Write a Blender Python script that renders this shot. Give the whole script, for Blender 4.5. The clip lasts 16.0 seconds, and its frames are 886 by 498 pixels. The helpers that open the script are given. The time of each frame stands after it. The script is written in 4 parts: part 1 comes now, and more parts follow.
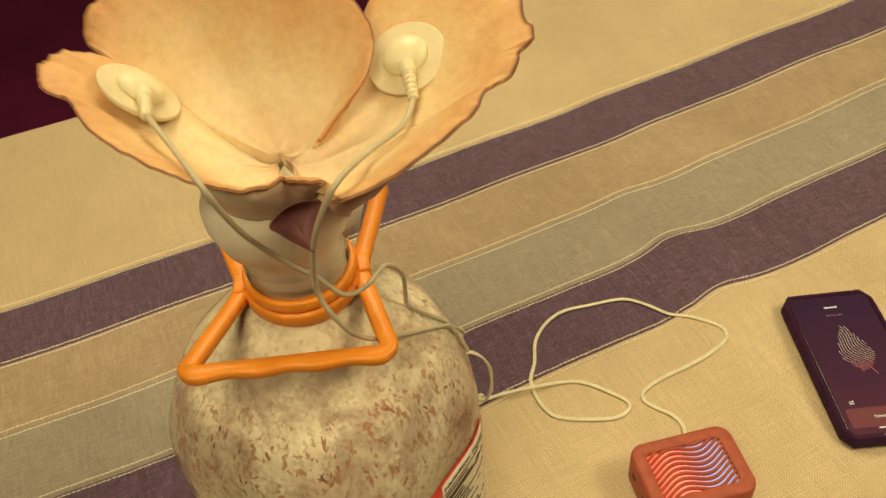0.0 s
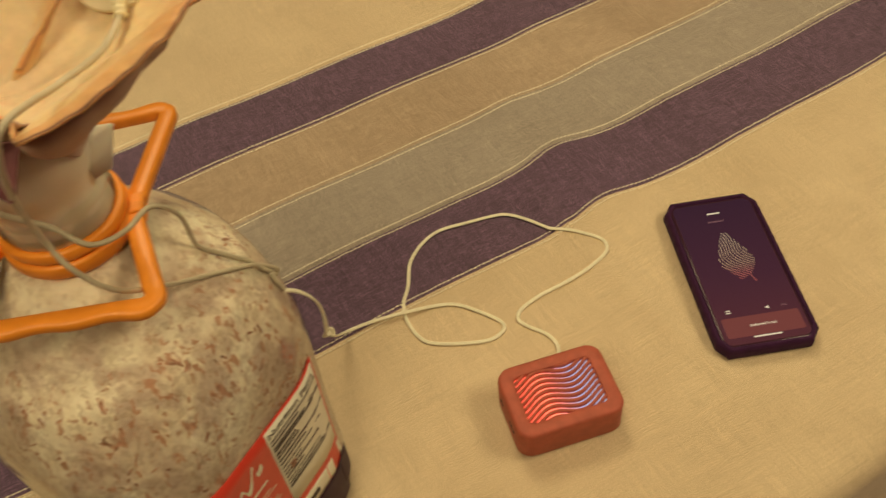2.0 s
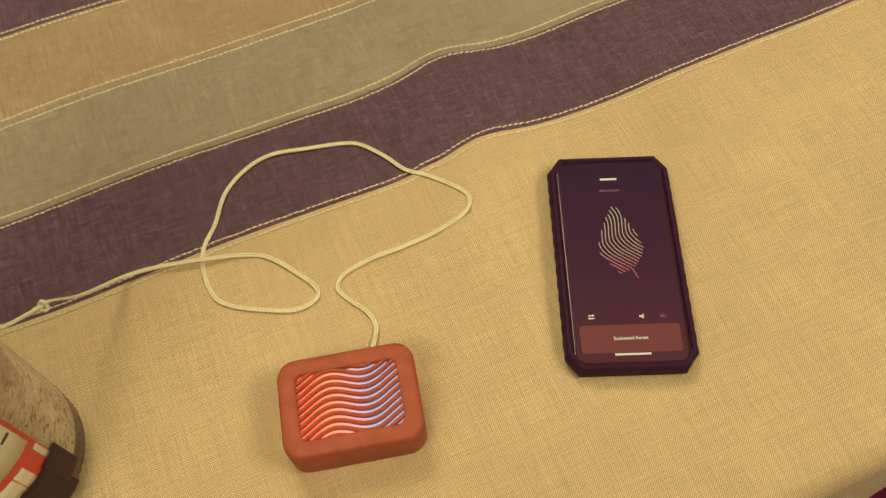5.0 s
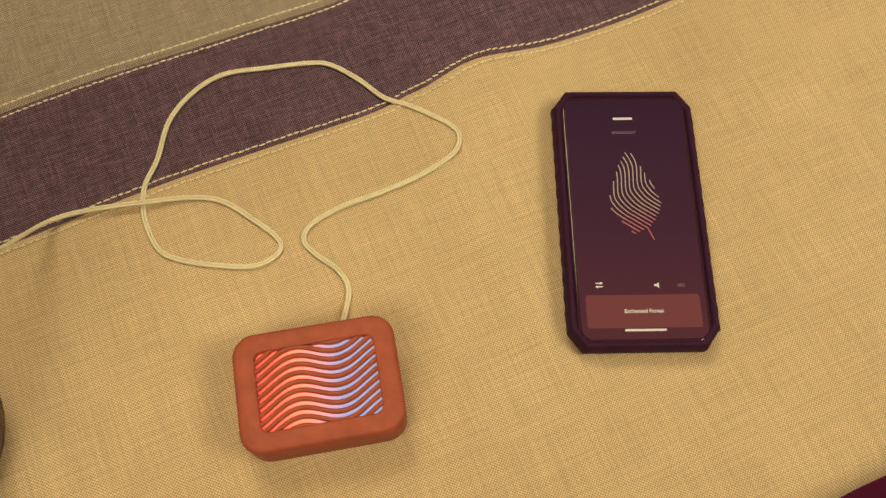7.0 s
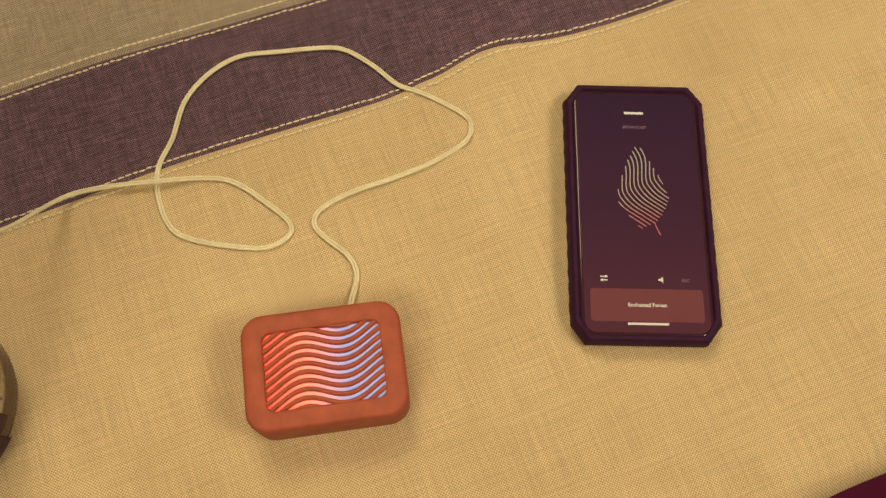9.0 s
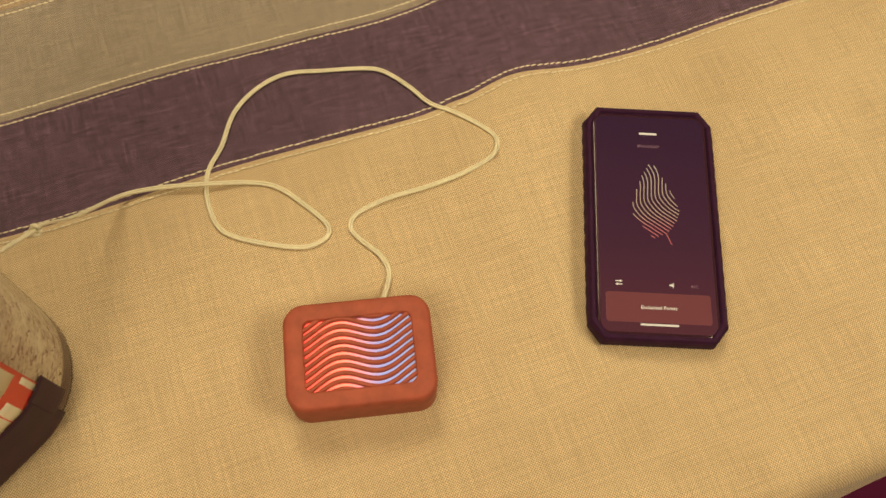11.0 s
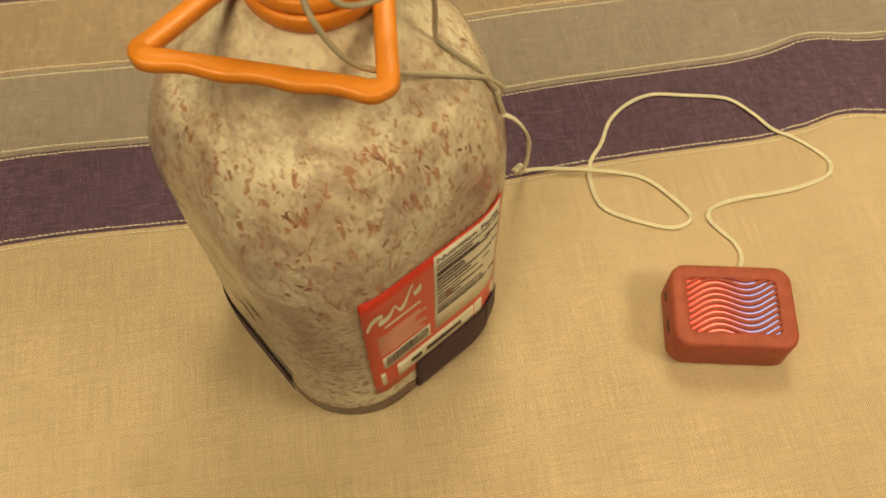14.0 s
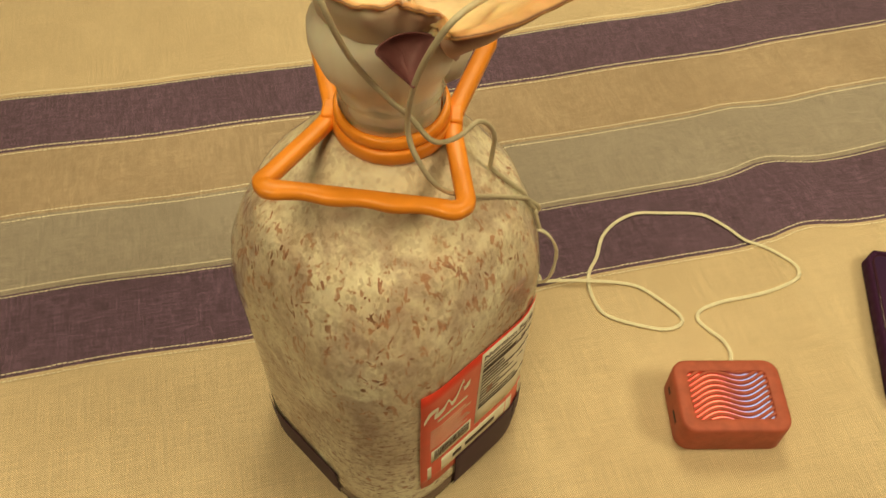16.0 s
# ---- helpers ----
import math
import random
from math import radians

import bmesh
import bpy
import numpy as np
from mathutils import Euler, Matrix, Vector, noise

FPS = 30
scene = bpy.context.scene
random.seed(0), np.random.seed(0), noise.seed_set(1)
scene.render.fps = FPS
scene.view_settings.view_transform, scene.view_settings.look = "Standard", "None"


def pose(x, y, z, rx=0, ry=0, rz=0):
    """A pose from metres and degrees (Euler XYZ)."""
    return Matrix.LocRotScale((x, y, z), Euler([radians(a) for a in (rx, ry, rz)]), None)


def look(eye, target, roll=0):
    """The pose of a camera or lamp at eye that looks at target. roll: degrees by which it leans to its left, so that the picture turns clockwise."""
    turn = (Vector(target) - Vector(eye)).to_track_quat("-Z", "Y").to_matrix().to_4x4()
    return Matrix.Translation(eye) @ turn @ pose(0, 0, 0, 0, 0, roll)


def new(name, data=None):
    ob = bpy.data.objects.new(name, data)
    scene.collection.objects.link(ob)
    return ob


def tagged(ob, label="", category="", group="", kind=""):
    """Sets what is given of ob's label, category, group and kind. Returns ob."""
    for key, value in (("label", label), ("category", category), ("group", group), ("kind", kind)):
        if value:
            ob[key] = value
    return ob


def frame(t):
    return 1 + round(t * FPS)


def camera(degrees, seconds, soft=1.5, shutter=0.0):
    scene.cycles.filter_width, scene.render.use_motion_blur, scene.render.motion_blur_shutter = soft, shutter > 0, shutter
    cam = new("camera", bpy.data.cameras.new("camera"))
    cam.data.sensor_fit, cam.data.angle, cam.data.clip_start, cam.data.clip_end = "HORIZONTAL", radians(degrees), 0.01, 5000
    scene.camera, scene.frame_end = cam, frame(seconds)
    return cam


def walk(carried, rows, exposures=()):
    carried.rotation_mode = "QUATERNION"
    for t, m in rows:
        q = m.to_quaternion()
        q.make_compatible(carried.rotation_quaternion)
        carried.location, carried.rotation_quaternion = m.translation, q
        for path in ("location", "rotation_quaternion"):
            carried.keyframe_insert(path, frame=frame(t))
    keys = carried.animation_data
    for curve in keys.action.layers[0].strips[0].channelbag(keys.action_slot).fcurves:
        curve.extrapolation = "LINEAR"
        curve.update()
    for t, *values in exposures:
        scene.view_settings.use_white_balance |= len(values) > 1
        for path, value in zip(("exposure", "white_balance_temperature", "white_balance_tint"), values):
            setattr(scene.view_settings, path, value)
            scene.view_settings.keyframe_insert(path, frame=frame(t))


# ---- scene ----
cam = camera(54.0, 16.0, soft=1.5, shutter=0.5)
PATH = [
    (0, (-0.2219, -0.4005, 0.6289), (0.448, 1.347, -1.213), -6.3),
    (0.5, (-0.2101, -0.3939, 0.6197), (0.456, 1.312, -1.263), -6.7),
    (1, (-0.1943, -0.3939, 0.6066), (0.467, 1.266, -1.317), -7.3),
    (1.5, (-0.1668, -0.4031, 0.6000), (0.492, 1.200, -1.372), -7.6),
    (2, (-0.1339, -0.4018, 0.5987), (0.532, 1.113, -1.440), -7.0),
    (2.5, (-0.0709, -0.4215, 0.5738), (0.511, 1.096, -1.489), -9.2),
    (3, (-0.0315, -0.3978, 0.5607), (0.515, 1.023, -1.578), -8.2),
    (3.5, (-0.0079, -0.3834, 0.5515), (0.488, 0.990, -1.631), -7.0),
    (4, (0.0263, -0.3690, 0.5383), (0.482, 0.977, -1.670), -6.4),
    (6.5, (0.0696, -0.2482, 0.4779), (0.470, 0.595, -1.977), 3.0),
    (7, (0.0735, -0.2429, 0.4622), (0.473, 0.567, -2.004), 3.9),
    (7.5, (0.0801, -0.2495, 0.4648), (0.444, 0.546, -2.012), 2.9),
    (8, (0.0775, -0.2442, 0.4648), (0.433, 0.527, -2.021), 3.7),
    (8.5, (0.0762, -0.2403, 0.4661), (0.424, 0.519, -2.023), 4.0),
    (11, (0.0473, -0.2744, 0.4950), (0.439, 0.638, -1.937), 4.5),
    (11.5, (0.0263, -0.2915, 0.5042), (0.414, 0.670, -1.909), 4.7),
    (12, (-0.0105, -0.3164, 0.5186), (0.332, 0.723, -1.868), 3.9),
    (12.5, (-0.0551, -0.3374, 0.5305), (0.215, 0.781, -1.829), 2.7),
    (13, (-0.0972, -0.3440, 0.5357), (0.117, 0.818, -1.809), 0.9),
    (13.5, (-0.1352, -0.3453, 0.5462), (0.053, 0.846, -1.787), -0.8),
    (14, (-0.1668, -0.3558, 0.5646), (0.012, 0.897, -1.737), -1.8),
    (14.5, (-0.1864, -0.3650, 0.5790), (0.024, 0.977, -1.669), -1.8),
    (15, (-0.2061, -0.3742, 0.5908), (0.063, 1.056, -1.594), -1.0),
    (15.5, (-0.2232, -0.3795, 0.6000), (0.109, 1.115, -1.534), 0.4),
    (16, (-0.2298, -0.3926, 0.6145), (0.163, 1.152, -1.473), 1.3),
]
# seconds, stops, and the drift of the white balance
EXPOSURES = [(0.0, -0.08, 6500, 4), (0.5, -0.18, 6500, 5), (1.0, -0.36, 6500, 8), (2.0, -0.38, 6500, 11), (2.5, -0.18, 6500, 7), (3.5, -0.10, 6500, 2), (4.2, -0.14, 6500, 2), (6.3, -0.38, 6500, 10), (7.0, -0.34, 6500, 11), (8.5, -0.32, 6500, 11),
             (11.0, -0.26, 6500, 13), (12.0, -0.22, 6500, 13), (13.0, -0.12, 6500, 14), (13.5, -0.08, 6500, 12), (14.0, -0.08, 6500, 9), (15.0, -0.08, 6500, 4), (16.0, -0.06, 6500, 3)]
walk(cam, [(t, look(eye, target, roll)) for t, eye, target, roll in PATH], EXPOSURES)


# ---- light: a warm evening room, lit by three added round lamps overhead ----
world = bpy.data.worlds.new("room_air")
world.use_nodes = True
world.node_tree.nodes["Background"].inputs[0].default_value = (1.0, 0.80, 0.50, 1)
world.node_tree.nodes["Background"].inputs[1].default_value = 0.15
scene.world = world
WARM = (1.0, 0.81, 0.46)
# all unseen: count, places and watts chosen to balance brightness across the table
LAMPS = [(0.15, 0.80, 1.55, 12.5, 0.38), (1.10, -0.80, 1.55, 17.0, 0.40), (-0.75, -0.70, 1.55, 8.5, 0.42)]
for lx, ly, lz, watts, radius in LAMPS:
    lamp_data = bpy.data.lights.new("added_bulb", "AREA")
    lamp_data.shape, lamp_data.size = "DISK", radius * 2
    lamp_data.energy, lamp_data.color = watts, WARM
    bulb = new("added_bulb", lamp_data)
    bulb.matrix_world = pose(lx, ly, lz)


# ---- materials ----
def material(name):
    m = bpy.data.materials.new(name)
    m.use_nodes = True
    nt = m.node_tree
    return m, nt, nt.nodes["Principled BSDF"]


def node(nt, kind, **inputs):
    n = nt.nodes.new(kind)
    for k, v in inputs.items():
        n.inputs[k.replace("_", " ")].default_value = v
    return n


def coords(nt, scale=(1, 1, 1), rot=(0, 0, 0), source="Object"):
    tc = nt.nodes.new("ShaderNodeTexCoord")
    mp = nt.nodes.new("ShaderNodeMapping")
    mp.inputs["Scale"].default_value = scale
    mp.inputs["Rotation"].default_value = rot
    nt.links.new(tc.outputs[source], mp.inputs["Vector"])
    return mp.outputs[0]


def noise_tex(nt, vec, scale, detail=3.0, rough=0.55, distortion=0.0):
    n = node(nt, "ShaderNodeTexNoise", Scale=scale, Detail=detail, Roughness=rough, Distortion=distortion)
    nt.links.new(vec, n.inputs["Vector"])
    return n.outputs["Fac"]


def ramp(nt, fac, stops):
    r = nt.nodes.new("ShaderNodeValToRGB")
    e = r.color_ramp.elements
    while len(e) < len(stops):
        e.new(0.5)
    for i, (p, c) in enumerate(stops):
        e[i].position = p
        e[i].color = (*c, 1) if len(c) == 3 else c
    nt.links.new(fac, r.inputs[0])
    return r.outputs[0]


def mix(nt, a, b, fac, blend="MIX"):
    n = nt.nodes.new("ShaderNodeMix")
    n.data_type, n.blend_type = "RGBA", blend
    for sock, val in ((n.inputs["Factor"], fac), (n.inputs["A"], a), (n.inputs["B"], b)):
        if isinstance(val, bpy.types.NodeSocket):
            nt.links.new(val, sock)
        else:
            sock.default_value = val if isinstance(val, float) else (*val[:3], 1)
    return n.outputs["Result"]


def math_node(nt, op, a, b=0.0):
    n = nt.nodes.new("ShaderNodeMath")
    n.operation = op
    for sock, val in ((n.inputs[0], a), (n.inputs[1], b)):
        if isinstance(val, bpy.types.NodeSocket):
            nt.links.new(val, sock)
        else:
            sock.default_value = val
    return n.outputs[0]


def bump(nt, bsdf, height, strength, distance):
    b = node(nt, "ShaderNodeBump", Strength=strength, Distance=distance)
    nt.links.new(height, b.inputs["Height"])
    nt.links.new(b.outputs[0], bsdf.inputs["Normal"])


def plain(name, color, rough, grain=60.0, vary=0.12, bump_d=0.0, metal=0.0, coat=0.0):
    m, nt, p = material(name)
    v = coords(nt)
    f = noise_tex(nt, v, grain, 4.0)
    dark = tuple(c * (1 - vary) for c in color)
    light = tuple(min(1.0, c * (1 + vary)) for c in color)
    nt.links.new(ramp(nt, f, [(0.3, dark), (0.7, light)]), p.inputs["Base Color"])
    p.inputs["Roughness"].default_value = rough
    p.inputs["Metallic"].default_value = metal
    p.inputs["Coat Weight"].default_value = coat
    if bump_d:
        bump(nt, p, noise_tex(nt, v, grain * 6, 3.0), 0.5, bump_d)
    return m


def linen(name, warp, weft, pitch=0.0017, fleck=0.0):
    """A plain weave: warp along y, weft along x, with slubs and uneven threads."""
    m, nt, p = material(name)
    v = coords(nt)
    wob = node(nt, "ShaderNodeTexNoise", Scale=90.0, Detail=2.0)
    nt.links.new(v, wob.inputs["Vector"])
    shift = nt.nodes.new("ShaderNodeVectorMath")
    shift.operation = "MULTIPLY_ADD"
    nt.links.new(wob.outputs["Color"], shift.inputs[0])
    shift.inputs[1].default_value = (0.0017, 0.0017, 0)
    nt.links.new(v, shift.inputs[2])
    sep = nt.nodes.new("ShaderNodeSeparateXYZ")
    nt.links.new(shift.outputs[0], sep.inputs[0])
    k = 2 * math.pi / pitch
    sx = math_node(nt, "SINE", math_node(nt, "MULTIPLY", sep.outputs[0], k))
    sy = math_node(nt, "SINE", math_node(nt, "MULTIPLY", sep.outputs[1], k))
    over = math_node(nt, "MULTIPLY", sx, sy)
    weave = math_node(nt, "MULTIPLY_ADD", over, 0.5)
    weave.node.inputs[2].default_value = 0.5
    slub_y = noise_tex(nt, coords(nt, (900, 20, 1)), 1.0, 3.0, 0.7)
    slub_x = noise_tex(nt, coords(nt, (22, 900, 1)), 1.0, 3.0, 0.7)
    slub = math_node(nt, "ADD", math_node(nt, "MULTIPLY", slub_y, 0.5), math_node(nt, "MULTIPLY", slub_x, 0.5))
    base = mix(nt, warp, weft, ramp(nt, weave, [(0.32, (0, 0, 0)), (0.66, (1, 1, 1))]))
    base = mix(nt, base, ramp(nt, slub, [(0.34, (0.80, 0.79, 0.78)), (0.5, (1, 1, 1)), (0.66, (1.20, 1.20, 1.18))]), 1.0, "MULTIPLY")
    if fleck:
        pale_x = noise_tex(nt, coords(nt, (60, 520, 1)), 1.0, 3.0, 0.7)
        pale_y = noise_tex(nt, coords(nt, (520, 60, 1), (0.3, 0.1, 0)), 1.0, 3.0, 0.7)
        pale = math_node(nt, "ADD", math_node(nt, "MULTIPLY", pale_x, 0.55), math_node(nt, "MULTIPLY", pale_y, 0.45))
        lo, hi = 1 - fleck, 1 + 1.5 * fleck
        base = mix(nt, base, ramp(nt, pale, [(0.38, (lo, lo, lo)), (0.5, (1, 1, 1)), (0.64, (hi, hi, hi))]), 1.0, "MULTIPLY")
    stain = noise_tex(nt, v, 7.0, 3.0, 0.6)
    base = mix(nt, base, ramp(nt, stain, [(0.3, (0.90, 0.88, 0.86)), (0.7, (1.06, 1.06, 1.05))]), 1.0, "MULTIPLY")
    nt.links.new(base, p.inputs["Base Color"])
    p.inputs["Roughness"].default_value = 0.92
    p.inputs["Sheen Weight"].default_value = 0.15
    h = math_node(nt, "ADD", math_node(nt, "MULTIPLY", weave, 0.6), math_node(nt, "MULTIPLY", slub, 1.3))
    bump(nt, p, h, 0.45, 0.0006)
    return m


CREAM = linen("cream_linen", (0.43, 0.325, 0.195), (0.81, 0.665, 0.455))
DARK = linen("dark_plum_linen", (0.018, 0.008, 0.026), (0.220, 0.134, 0.215), fleck=0.42)
TAN = linen("tan_linen", (0.27, 0.185, 0.125), (0.56, 0.445, 0.32), fleck=0.14)
GREY = linen("grey_linen", (0.21, 0.18, 0.155), (0.49, 0.43, 0.37), fleck=0.14)
THREAD = plain("cream_thread", (0.86, 0.79, 0.62), 0.8, 900, 0.2)
ORANGE = plain("orange_plastic", (0.90, 0.31, 0.030), 0.38, 45, 0.10, 0.0002)
TERRACOTTA = plain("terracotta_print", (0.41, 0.092, 0.054), 0.62, 120, 0.14, 0.0003)
PORT = plain("dark_port", (0.05, 0.015, 0.02), 0.6)
CORD = plain("cream_cord", (0.84, 0.80, 0.62), 0.45, 200, 0.08)
LEAD = plain("grey_lead", (0.56, 0.50, 0.36), 0.45, 200, 0.08)
SNAP = plain("cream_snap_plastic", (0.85, 0.77, 0.52), 0.35, 120, 0.05)
CASE = plain("plum_black_rubber", (0.040, 0.009, 0.044), 0.7, 150, 0.2, 0.0001)
CASE.node_tree.nodes["Principled BSDF"].inputs["Specular IOR Level"].default_value = 0.2
TAPE = plain("black_tape", (0.040, 0.010, 0.034), 0.6, 80, 0.2)
SMOKY = plain("smoky_plastic_foot", (0.17, 0.090, 0.090), 0.3, 30, 0.35)
WALL = plain("cream_wall_paint", (0.62, 0.52, 0.36), 0.9, 5, 0.04)
CEIL = plain("white_ceiling_paint", (0.75, 0.70, 0.58), 0.9, 5, 0.03)
FLOOR = plain("dark_wood_floor", (0.13, 0.012, 0.065), 0.8, 3, 0.2)
FLOOR.node_tree.nodes["Principled BSDF"].inputs["Specular IOR Level"].default_value = 0.15
TABLE = plain("dark_table_wood", (0.10, 0.05, 0.03), 0.5, 12, 0.3)
LABEL_RED = plain("red_label_paper", (0.72, 0.060, 0.035), 0.35, 90, 0.06)
LABEL_WHITE = plain("white_label_paper", (0.87, 0.84, 0.70), 0.4, 90, 0.05)
INK = plain("dark_label_ink", (0.05, 0.03, 0.03), 0.5, 90, 0.1)


def foam():
    m, nt, p = material("cream_foam_pad")
    v = coords(nt)
    nt.links.new(ramp(nt, noise_tex(nt, v, 90.0, 3.0), [(0.3, (0.70, 0.60, 0.40)), (0.7, (0.80, 0.70, 0.48))]), p.inputs["Base Color"])
    p.inputs["Roughness"].default_value = 0.85
    vor = node(nt, "ShaderNodeTexVoronoi", Scale=900.0)
    nt.links.new(v, vor.inputs["Vector"])
    bump(nt, p, vor.outputs["Distance"], 0.30, 0.0003)
    return m


FOAM = foam()


def flesh():
    """Oyster mushroom: pale cream towards the centre, tanned towards the rim, with fine radial grain."""
    m, nt, p = material("mushroom_flesh")
    v = coords(nt)
    att = nt.nodes.new("ShaderNodeAttribute")
    att.attribute_name = "rimward"
    spread = math_node(nt, "ADD", att.outputs["Fac"], math_node(nt, "MULTIPLY", math_node(nt, "SUBTRACT", noise_tex(nt, v, 34.0, 5.0, 0.65), 0.5), 0.6))
    col = ramp(nt, spread, [(0.0, (0.74, 0.57, 0.38)), (0.40, (0.84, 0.69, 0.45)), (0.62, (0.80, 0.60, 0.34)), (0.86, (0.74, 0.45, 0.21)), (1.0, (0.66, 0.36, 0.16))])
    edge = ramp(nt, att.outputs["Fac"], [(0.980, (0, 0, 0)), (0.995, (1, 1, 1))])
    col = mix(nt, col, (0.22, 0.10, 0.065), edge)
    fine = noise_tex(nt, v, 260.0, 4.0, 0.6)
    col = mix(nt, col, ramp(nt, fine, [(0.3, (0.93, 0.92, 0.91)), (0.7, (1.05, 1.05, 1.05))]), 1.0, "MULTIPLY")
    nt.links.new(col, p.inputs["Base Color"])
    p.inputs["Roughness"].default_value = 0.55
    p.inputs["Subsurface Weight"].default_value = 0.25
    p.inputs["Subsurface Radius"].default_value = (0.008, 0.004, 0.002)
    p.inputs["Subsurface Scale"].default_value = 0.6
    bump(nt, p, math_node(nt, "ADD", noise_tex(nt, v, 70.0, 4.0), math_node(nt, "MULTIPLY", fine, 0.4)), 0.35, 0.002)
    return m


FLESH = flesh()


def stem_flesh():
    m, nt, p = material("mushroom_stem")
    v = coords(nt)
    streak = noise_tex(nt, coords(nt, (60, 60, 12)), 1.0, 4.0, 0.6)
    col = ramp(nt, streak, [(0.22, (0.72, 0.56, 0.44)), (0.36, (0.91, 0.83, 0.69)), (0.7, (0.95, 0.90, 0.77))])
    nt.links.new(col, p.inputs["Base Color"])
    p.inputs["Roughness"].default_value = 0.5
    p.inputs["Subsurface Weight"].default_value = 0.2
    p.inputs["Subsurface Radius"].default_value = (0.006, 0.004, 0.002)
    bump(nt, p, streak, 0.4, 0.002)
    return m


STEM = stem_flesh()


def underside():
    """Skin below the caps: pale where it runs into the stem, pink-brown with painted shade under the lip."""
    m, nt, p = material("mushroom_underside")
    v = coords(nt)
    att = nt.nodes.new("ShaderNodeAttribute")
    att.attribute_name = "rimward"
    spread = math_node(nt, "ADD", att.outputs["Fac"], math_node(nt, "MULTIPLY", math_node(nt, "SUBTRACT", noise_tex(nt, v, 60.0, 4.0, 0.6), 0.5), 0.4))
    nt.links.new(ramp(nt, spread, [(0.15, (0.84, 0.75, 0.59)), (0.45, (0.68, 0.50, 0.38)), (0.8, (0.50, 0.31, 0.235))]), p.inputs["Base Color"])
    p.inputs["Roughness"].default_value = 0.55
    p.inputs["Subsurface Weight"].default_value = 0.2
    p.inputs["Subsurface Radius"].default_value = (0.006, 0.004, 0.002)
    bump(nt, p, noise_tex(nt, v, 120.0, 4.0), 0.3, 0.001)
    return m


UNDERSIDE = underside()
# plum flesh of the hollow below the lip, darkened for its shade
HOLLOW_DARK = plain("dark_hollow_plum", (0.18, 0.065, 0.070), 0.6, 60, 0.3, 0.0006)


def substrate():
    """White mycelium with brown husks, pressed against clear plastic."""
    m, nt, p = material("mycelium_substrate")
    v = coords(nt)
    sep = nt.nodes.new("ShaderNodeSeparateXYZ")
    nt.links.new(v, sep.inputs[0])
    height = math_node(nt, "MULTIPLY", sep.outputs[2], 1 / 0.31)
    cloud = noise_tex(nt, coords(nt, (1, 1, 0.7)), 17.0, 5.0, 0.62, 0.2)
    base = ramp(nt, cloud, [(0.30, (0.50, 0.39, 0.31)), (0.44, (0.69, 0.595, 0.47)), (0.62, (0.85, 0.80, 0.66))])
    fuzz = noise_tex(nt, coords(nt, (95, 95, 130)), 1.0, 5.0, 0.7, 0.2)
    base = mix(nt, base, ramp(nt, fuzz, [(0.30, (0.82, 0.76, 0.70)), (0.48, (1, 1, 1)), (0.7, (1.04, 1.04, 1.03))]), 1.0, "MULTIPLY")
    # uncolonised purple-brown grain shows in a loose belt and in upright smears on the shoulder
    belt = ramp(nt, height, [(0.18, (0, 0, 0)), (0.36, (1, 1, 1)), (0.50, (1, 1, 1)), (0.62, (0.70, 0.70, 0.70)), (0.86, (0.85, 0.85, 0.85)), (0.96, (0.35, 0.35, 0.35))])
    patchy = noise_tex(nt, coords(nt, (38, 38, 30)), 1.0, 5.0, 0.68, 0.5)
    belt_fac = math_node(nt, "MULTIPLY", ramp(nt, patchy, [(0.47, (0, 0, 0)), (0.60, (0.66, 0.66, 0.66))]), belt)
    base = mix(nt, base, (0.42, 0.275, 0.225), belt_fac)
    # short brown flecks, upright above and level below
    low = ramp(nt, height, [(0.40, (1, 1, 1)), (0.58, (0, 0, 0))])
    high = ramp(nt, height, [(0.42, (0, 0, 0)), (0.56, (1, 1, 1)), (0.85, (1, 1, 1)), (0.92, (0, 0, 0))])
    fleck_low = noise_tex(nt, coords(nt, (170, 170, 420)), 1.0, 3.0, 0.6, 0.5)
    fleck_high = noise_tex(nt, coords(nt, (240, 240, 95), (0.25, 0.15, 0.0)), 1.0, 2.5, 0.55, 0.6)
    base = mix(nt, base, (0.36, 0.20, 0.16), math_node(nt, "MULTIPLY", ramp(nt, fleck_low, [(0.55, (0, 0, 0)), (0.62, (0.85, 0.85, 0.85))]), low))
    base = mix(nt, base, (0.50, 0.25, 0.15), math_node(nt, "MULTIPLY", ramp(nt, fleck_high, [(0.57, (0, 0, 0)), (0.64, (0.8, 0.8, 0.8))]), high))
    speck = noise_tex(nt, coords(nt, (260, 260, 330)), 1.0, 2.0)
    base = mix(nt, base, (0.20, 0.08, 0.07), math_node(nt, "MULTIPLY", ramp(nt, speck, [(0.65, (0, 0, 0)), (0.69, (1, 1, 1))]), low))
    grain = node(nt, "ShaderNodeTexVoronoi", Scale=420.0)
    nt.links.new(coords(nt, (1, 1, 0.6)), grain.inputs["Vector"])
    tone = nt.nodes.new("ShaderNodeSeparateColor")
    nt.links.new(grain.outputs["Color"], tone.inputs[0])
    base = mix(nt, base, ramp(nt, tone.outputs[0], [(0.0, (0.84, 0.79, 0.75)), (0.35, (0.99, 0.98, 0.97)), (1.0, (1.05, 1.05, 1.05))]), 1.0, "MULTIPLY")
    nt.links.new(base, p.inputs["Base Color"])
    p.inputs["Roughness"].default_value = 0.6
    p.inputs["Subsurface Weight"].default_value = 0.12
    p.inputs["Subsurface Radius"].default_value = (0.006, 0.004, 0.002)
